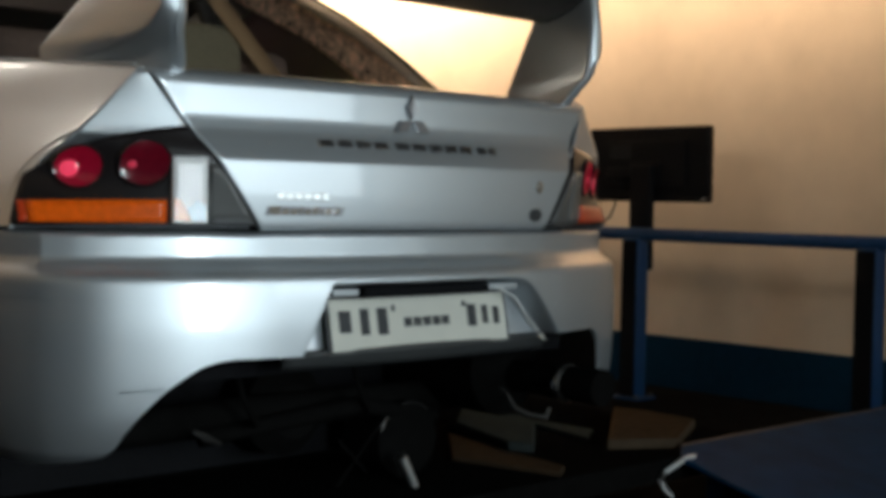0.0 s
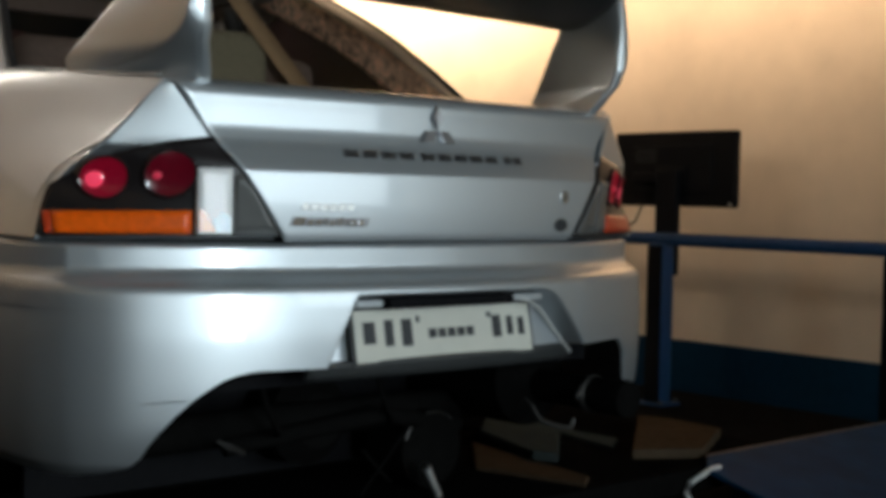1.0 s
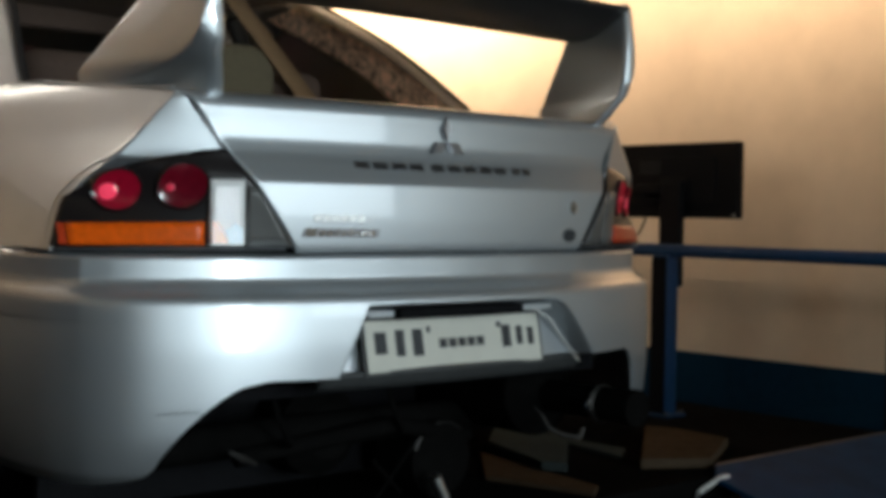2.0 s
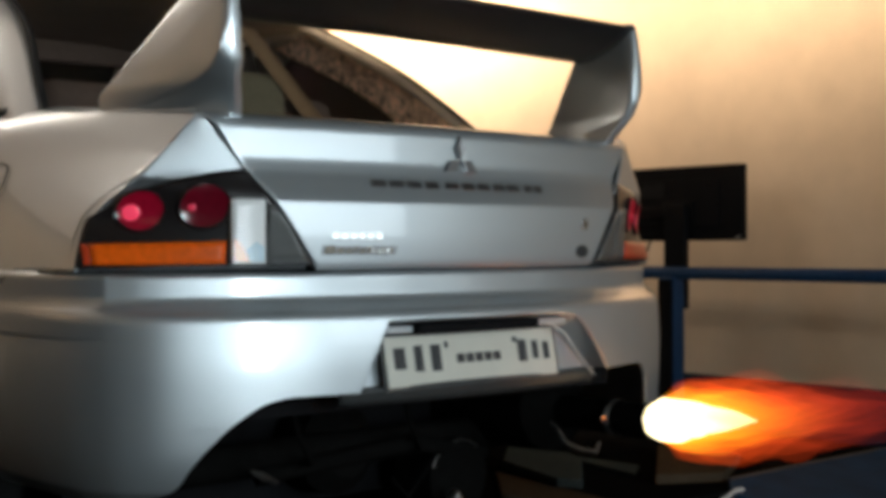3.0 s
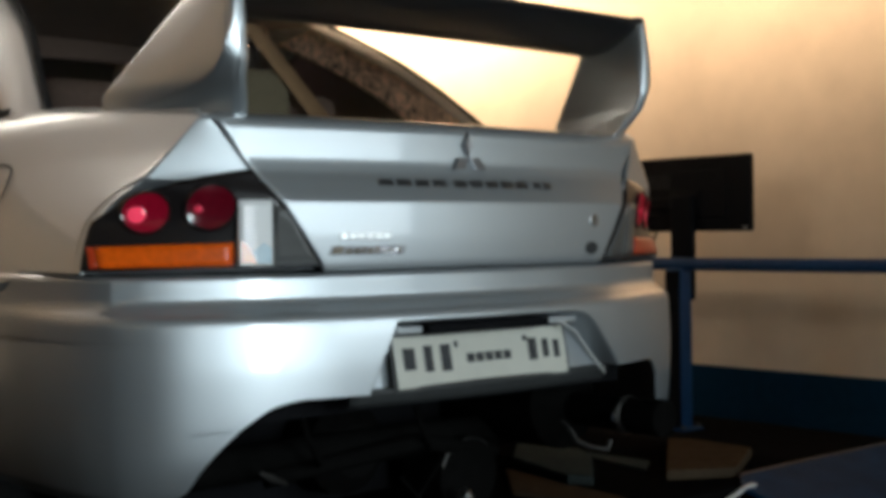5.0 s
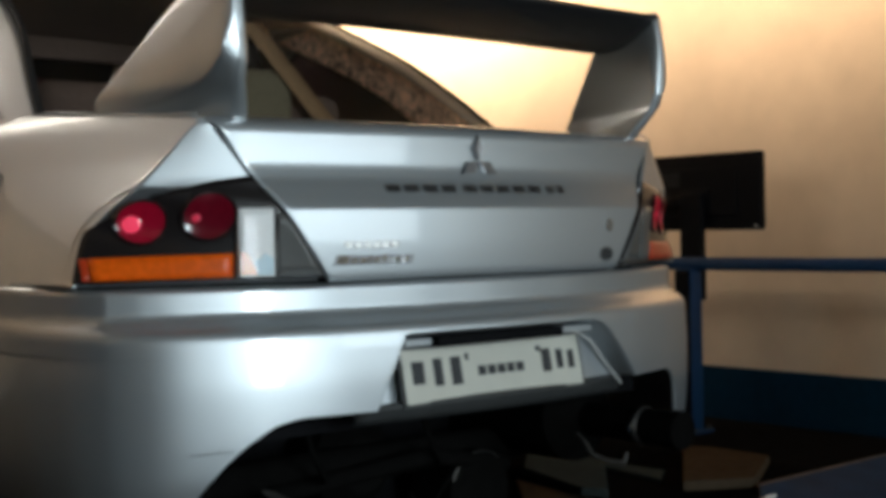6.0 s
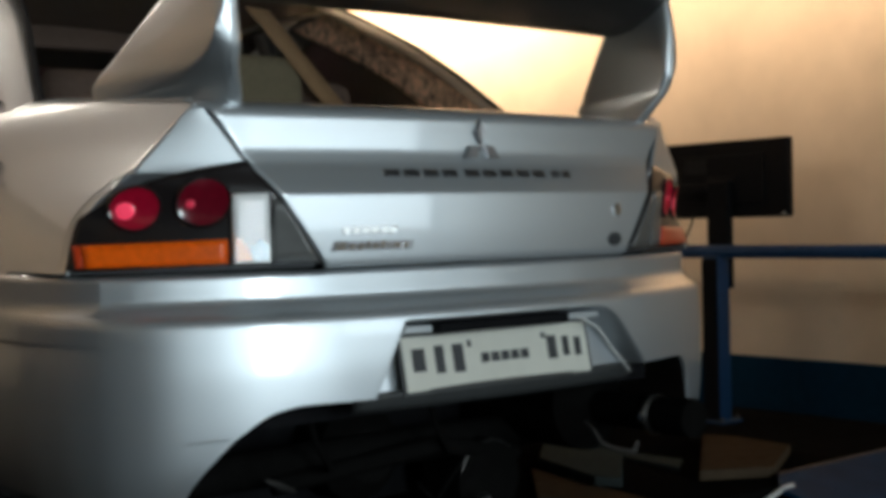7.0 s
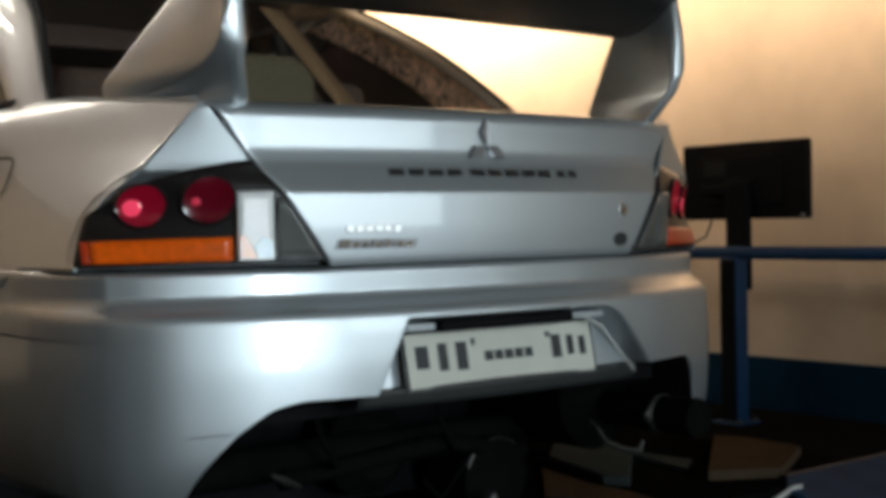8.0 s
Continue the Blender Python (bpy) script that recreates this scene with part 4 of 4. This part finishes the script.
def ramp():
    root = new("ramp", None)
    tagged(root, "blue painted steel loading ramp beside the platform", "ramp")
    # slopes from the platform's edge down to the floor
    part("ramp_plate", prism([(1.20, 0.262), (3.05, 0.275), (3.05, -0.95), (1.06, -0.95), (1.11, 0.19)], 0.014, lambda a, b, d: (a, b, 0.0895 + 0.225 * (b - 0.262) + d)), RAMP_BLUE, root, "scuffed blue steel plate", smooth=False, bevel=0.004)
    # the light along the ramp's upper edge, added as a thin steel bar
    part("edge_strip", tubed([(1.20, 0.264, 0.101), (1.9, 0.270, 0.102), (3.04, 0.277, 0.103)], 0.006, 8), STEEL, root, "steel strip for the ramp's lit edge")
    for x in (1.25, 2.2, 2.95):
        part("ramp_rib", boxed(x - 0.02, x + 0.02, -0.55, 0.17, FLOOR, -0.118), BLUE_STEEL, root, smooth=False)
        part("ramp_leg", boxed(x - 0.03, x + 0.03, 0.12, 0.18, -0.118, 0.056), BLUE_STEEL, root, smooth=False)



ramp()


def strap_hook():
    bm = tubed([(1.155, 0.178, 0.090), (1.125, 0.180, 0.090), (1.095, 0.19, 0.074), (1.035, 0.19, 0.056), (1.016, 0.19, 0.033), (1.035, 0.19, 0.005), (1.07, 0.19, -0.019)], [0.006, 0.006, 0.007, 0.007, 0.007, 0.006, 0.005], 10)
    return tagged(finish("tie_hook", bm, STRAP), "pale steel tie-down hook hanging at the ramp's corner", "hook")


strap_hook()


def lever_and_drum():
    bm = tubed([(0.206, 0.385, 0.168), (0.210, 0.384, 0.166), (0.225, 0.38, 0.135), (0.248, 0.375, 0.0885)], [0.010, 0.016, 0.014, 0.012], 14)
    tagged(finish("chrome_lever", bm, WORN_CHROME), "short chrome lever standing on the platform", "lever")
    c = (0.305, 0.189)
    drum = finish("rubber_drum", tubed([(c[0], 0.45, c[1]), (c[0], 0.47, c[1]), (c[0], 0.62, c[1]), (c[0], 0.63, c[1])], [0.06, 0.100, 0.100, 0.08], 36), SHADE_BLACK)
    tagged(drum, "black rubber drum lying on the platform", "drum")
    # arc over the top only: the drum's lit edge, put into the shape
    ring = [(c[0] + 0.099 * math.cos(2 * math.pi * k / 36), 0.466, c[1] + 0.099 * math.sin(2 * math.pi * k / 36)) for k in range(5, 17)]
    part("drum_top_glint", tubed(ring, 0.0022, 6), STEEL, drum, "steel arc for the drum's lit top edge")
    # bent bracket end on the drum's far side
    br = [(0.405, 0.60, 0.235), (0.430, 0.60, 0.252), (0.462, 0.60, 0.246)]
    part("drum_bracket", tubed(br, [0.008, 0.011, 0.007], 8), STEEL, drum, "bent steel bracket")


lever_and_drum()


# ---- the flame at the tail pipe ----
def flame_mat(name, hot, cool, power, length, solid=False):
    """Glowing gas: colour and density fall off along the tongue (its own -y), with streaks."""
    m = bpy.data.materials.new(name)
    m.use_nodes = True
    nt = m.node_tree
    out = nt.nodes["Material Output"]
    nt.nodes.remove(nt.nodes["Principled BSDF"])
    tc, sep = nt.nodes.new("ShaderNodeTexCoord"), nt.nodes.new("ShaderNodeSeparateXYZ")
    stretch = nt.nodes.new("ShaderNodeMapping")
    stretch.inputs["Scale"].default_value = (22, 5, 22)
    ns = nt.nodes.new("ShaderNodeTexNoise")
    ns.inputs["Scale"].default_value, ns.inputs["Detail"].default_value = 1.0, 3
    fall = nt.nodes.new("ShaderNodeMapRange")
    fall.inputs[1].default_value, fall.inputs[2].default_value = -length, -0.15 * length
    fall.inputs[3].default_value, fall.inputs[4].default_value = 0.0, 1.0
    fall.interpolation_type = "SMOOTHSTEP"
    streak = nt.nodes.new("ShaderNodeMapRange")
    streak.inputs[1].default_value, streak.inputs[2].default_value = 0.35, 0.65
    streak.inputs[3].default_value, streak.inputs[4].default_value = 0.70, 1.0
    mul, mul2 = nt.nodes.new("ShaderNodeMath"), nt.nodes.new("ShaderNodeMath")
    mul.operation = mul2.operation = "MULTIPLY"
    col = nt.nodes.new("ShaderNodeMix")
    col.data_type = "RGBA"
    col.inputs[6].default_value, col.inputs[7].default_value = (*cool, 1), (*hot, 1)
    em, tr, mx = nt.nodes.new("ShaderNodeEmission"), nt.nodes.new("ShaderNodeBsdfTransparent"), nt.nodes.new("ShaderNodeAddShader")
    mul2.inputs[1].default_value = power
    ln = nt.links.new
    ln(tc.outputs["Object"], sep.inputs[0])
    ln(tc.outputs["Object"], stretch.inputs[0])
    ln(stretch.outputs[0], ns.inputs["Vector"])
    ln(sep.outputs[1], fall.inputs[0])
    ln(ns.outputs[0], streak.inputs[0])
    ln(fall.outputs[0], mul.inputs[0])
    ln(streak.outputs[0], mul.inputs[1])
    ln(mul.outputs[0], mul2.inputs[0])
    ln(fall.outputs[0], col.inputs[0])
    ln(col.outputs[2], em.inputs[0])
    ln(mul2.outputs[0], em.inputs[1])
    ln(tr.outputs[0], mx.inputs[0])
    ln(em.outputs[0], mx.inputs[1])
    ln((em if solid else mx).outputs[0], out.inputs[0])
    return m


def tongue(bm, radius, length, seed, wob=0.12, lean=0.0):
    """One closed shell of the flame: blunt at the pipe, ragged towards its end."""
    n, k = 32, 40
    rings = []
    for j in range(k + 1):
        s = j / k
        r = min(0.034, 0.7 * radius)
        r = (r + (radius - r) * smooth(0.09, 0.22, s)) * (1 - s ** 2.2) ** 0.9 if j < k else 0.002
        r = max(r * (0.92 + 0.18 * math.sin(math.pi * min(1, s * 1.6))), 0.002)
        ring = []
        for i in range(n):
            a = 2 * math.pi * i / n
            w = 1 + wob * (0.2 + s) * noise.noise((2.2 * math.cos(a) + seed, 2.2 * math.sin(a), 5 * s + seed))
            ring.append(bm.verts.new((r * w * math.cos(a), -s * length, r * w * math.sin(a) + lean * s * s)))
        rings.append(ring)
    for a, b in zip(rings, rings[1:]):
        for i in range(n):
            bm.faces.new((a[i], a[(i + 1) % n], b[(i + 1) % n], b[i]))
    bm.faces.new(rings[0][::-1])
    bm.faces.new(rings[-1])


scene.cycles.transparent_max_bounces = 64
FLAME = new("exhaust_flame", None)
tagged(FLAME, "white-hot orange flame shooting out of the tail pipe", "flame")
FLAME.matrix_world = pose(0.545, 0.05, 0.36, -5, 0, 0)


def flame_piece(name, shells, material, label, wob=0.12, lean=0.0):
    ob = None
    for i, (r, ln) in enumerate(shells[::-1]):
        bm = bmesh.new()
        tongue(bm, r, ln, 3.1 * i + len(name), wob * (1.5 - 0.1 * i), lean)
        made = part(name if not ob else "flame_layer", bm, material, ob or FLAME, "" if ob else label)
        made.visible_shadow = False
        ob = ob or made
    return ob


def layers(r0, l0, r1, l1, n):
    """Shells from the innermost to the outermost: radius and length."""
    return [(r0 + (r1 - r0) * k / (n - 1), l0 + (l1 - l0) * k / (n - 1)) for k in range(n)]


CORE = flame_piece("flame_core", [(0.050, 0.36)], flame_mat("flame_white", (1.0, 0.84, 0.50), (1.0, 0.62, 0.12), 3.4, 0.62, solid=True), "white-hot core", 0.3)
BODY = flame_piece("flame_body", layers(0.034, 0.30, 0.072, 0.68, 9), flame_mat("flame_yellow", (1.0, 0.42, 0.014), (1.0, 0.12, 0.006), 0.15, 0.66), "yellow body of the flame", 0.45, 0.01)
TONGUE = flame_piece("flame_tongue", layers(0.022, 0.24, 0.052, 0.56, 8), flame_mat("flame_orange", (1.0, 0.20, 0.012), (0.7, 0.03, 0.02), 0.105, 0.56), "orange tongue", 0.4, -0.01)
FRINGE = flame_piece("flame_fringe", layers(0.046, 0.46, 0.098, 0.90, 9), flame_mat("flame_red", (0.95, 0.09, 0.008), (0.60, 0.03, 0.03), 0.085, 1.0), "faint red fringe", 0.7, 0.035)
HEART_YELLOW = flame_mat("flame_heart_yellow", (1.0, 0.56, 0.02), (1.0, 0.30, 0.01), 1.15, 0.70, solid=True)
HEART_ORANGE = flame_mat("flame_heart_orange", (1.0, 0.26, 0.015), (0.9, 0.12, 0.01), 1.0, 0.55, solid=True)
for owner, radius, reach, stuff_of in ((BODY, 0.037, 0.27, HEART_YELLOW), (TONGUE, 0.030, 0.22, HEART_ORANGE)):
    bm = bmesh.new()
    tongue(bm, radius, reach, 7.7, 0.4)
    part("flame_heart", bm, stuff_of, owner).visible_shadow = False
LICK = flame_piece("flame_lick", layers(0.014, 0.09, 0.033, 0.20, 5), flame_mat("flame_dull", (0.75, 0.05, 0.01), (0.4, 0.01, 0.01), 0.045, 0.22), "dull red lick", 0.35)


def motions():
    """The flame's pieces shoot out along the pipe and draw back into the silencer."""
    deep = 1.25
    # seconds and how far out of the pipe (1: wholly out)
    bursts = {
        CORE: ((3.0, 1.0), (3.2, 1.0)),
        BODY: ((3.0, 1.0), (3.2, 0.99), (6.8, 0.965)),
        TONGUE: ((3.6, 1.0), (4.6, 0.99), (7.5, 1.0)),
        FRINGE: ((3.0, 1.0), (3.2, 0.965)),
        LICK: ((3.1, 1.0), (3.3, 1.02), (3.4, 0.99), (6.1, 0.99)),
    }
    for piece, peaks in bursts.items():
        outs = dict(peaks)
        rows = [(0.0, 0.0)]
        for t, k in peaks:
            before, after = round(t - 0.034, 3), round(t + 0.034, 3)
            if before not in outs and rows[-1][0] < before:
                rows.append((before, 0.0))
            rows.append((t, k))
            if after not in outs:
                rows.append((after, 0.0))
        rows.append((8.0, 0.0))
        walk(piece, [(t, pose(0, deep * (1 - k), 0.0875 * deep * (1 - k))) for t, k in rows])


motions()
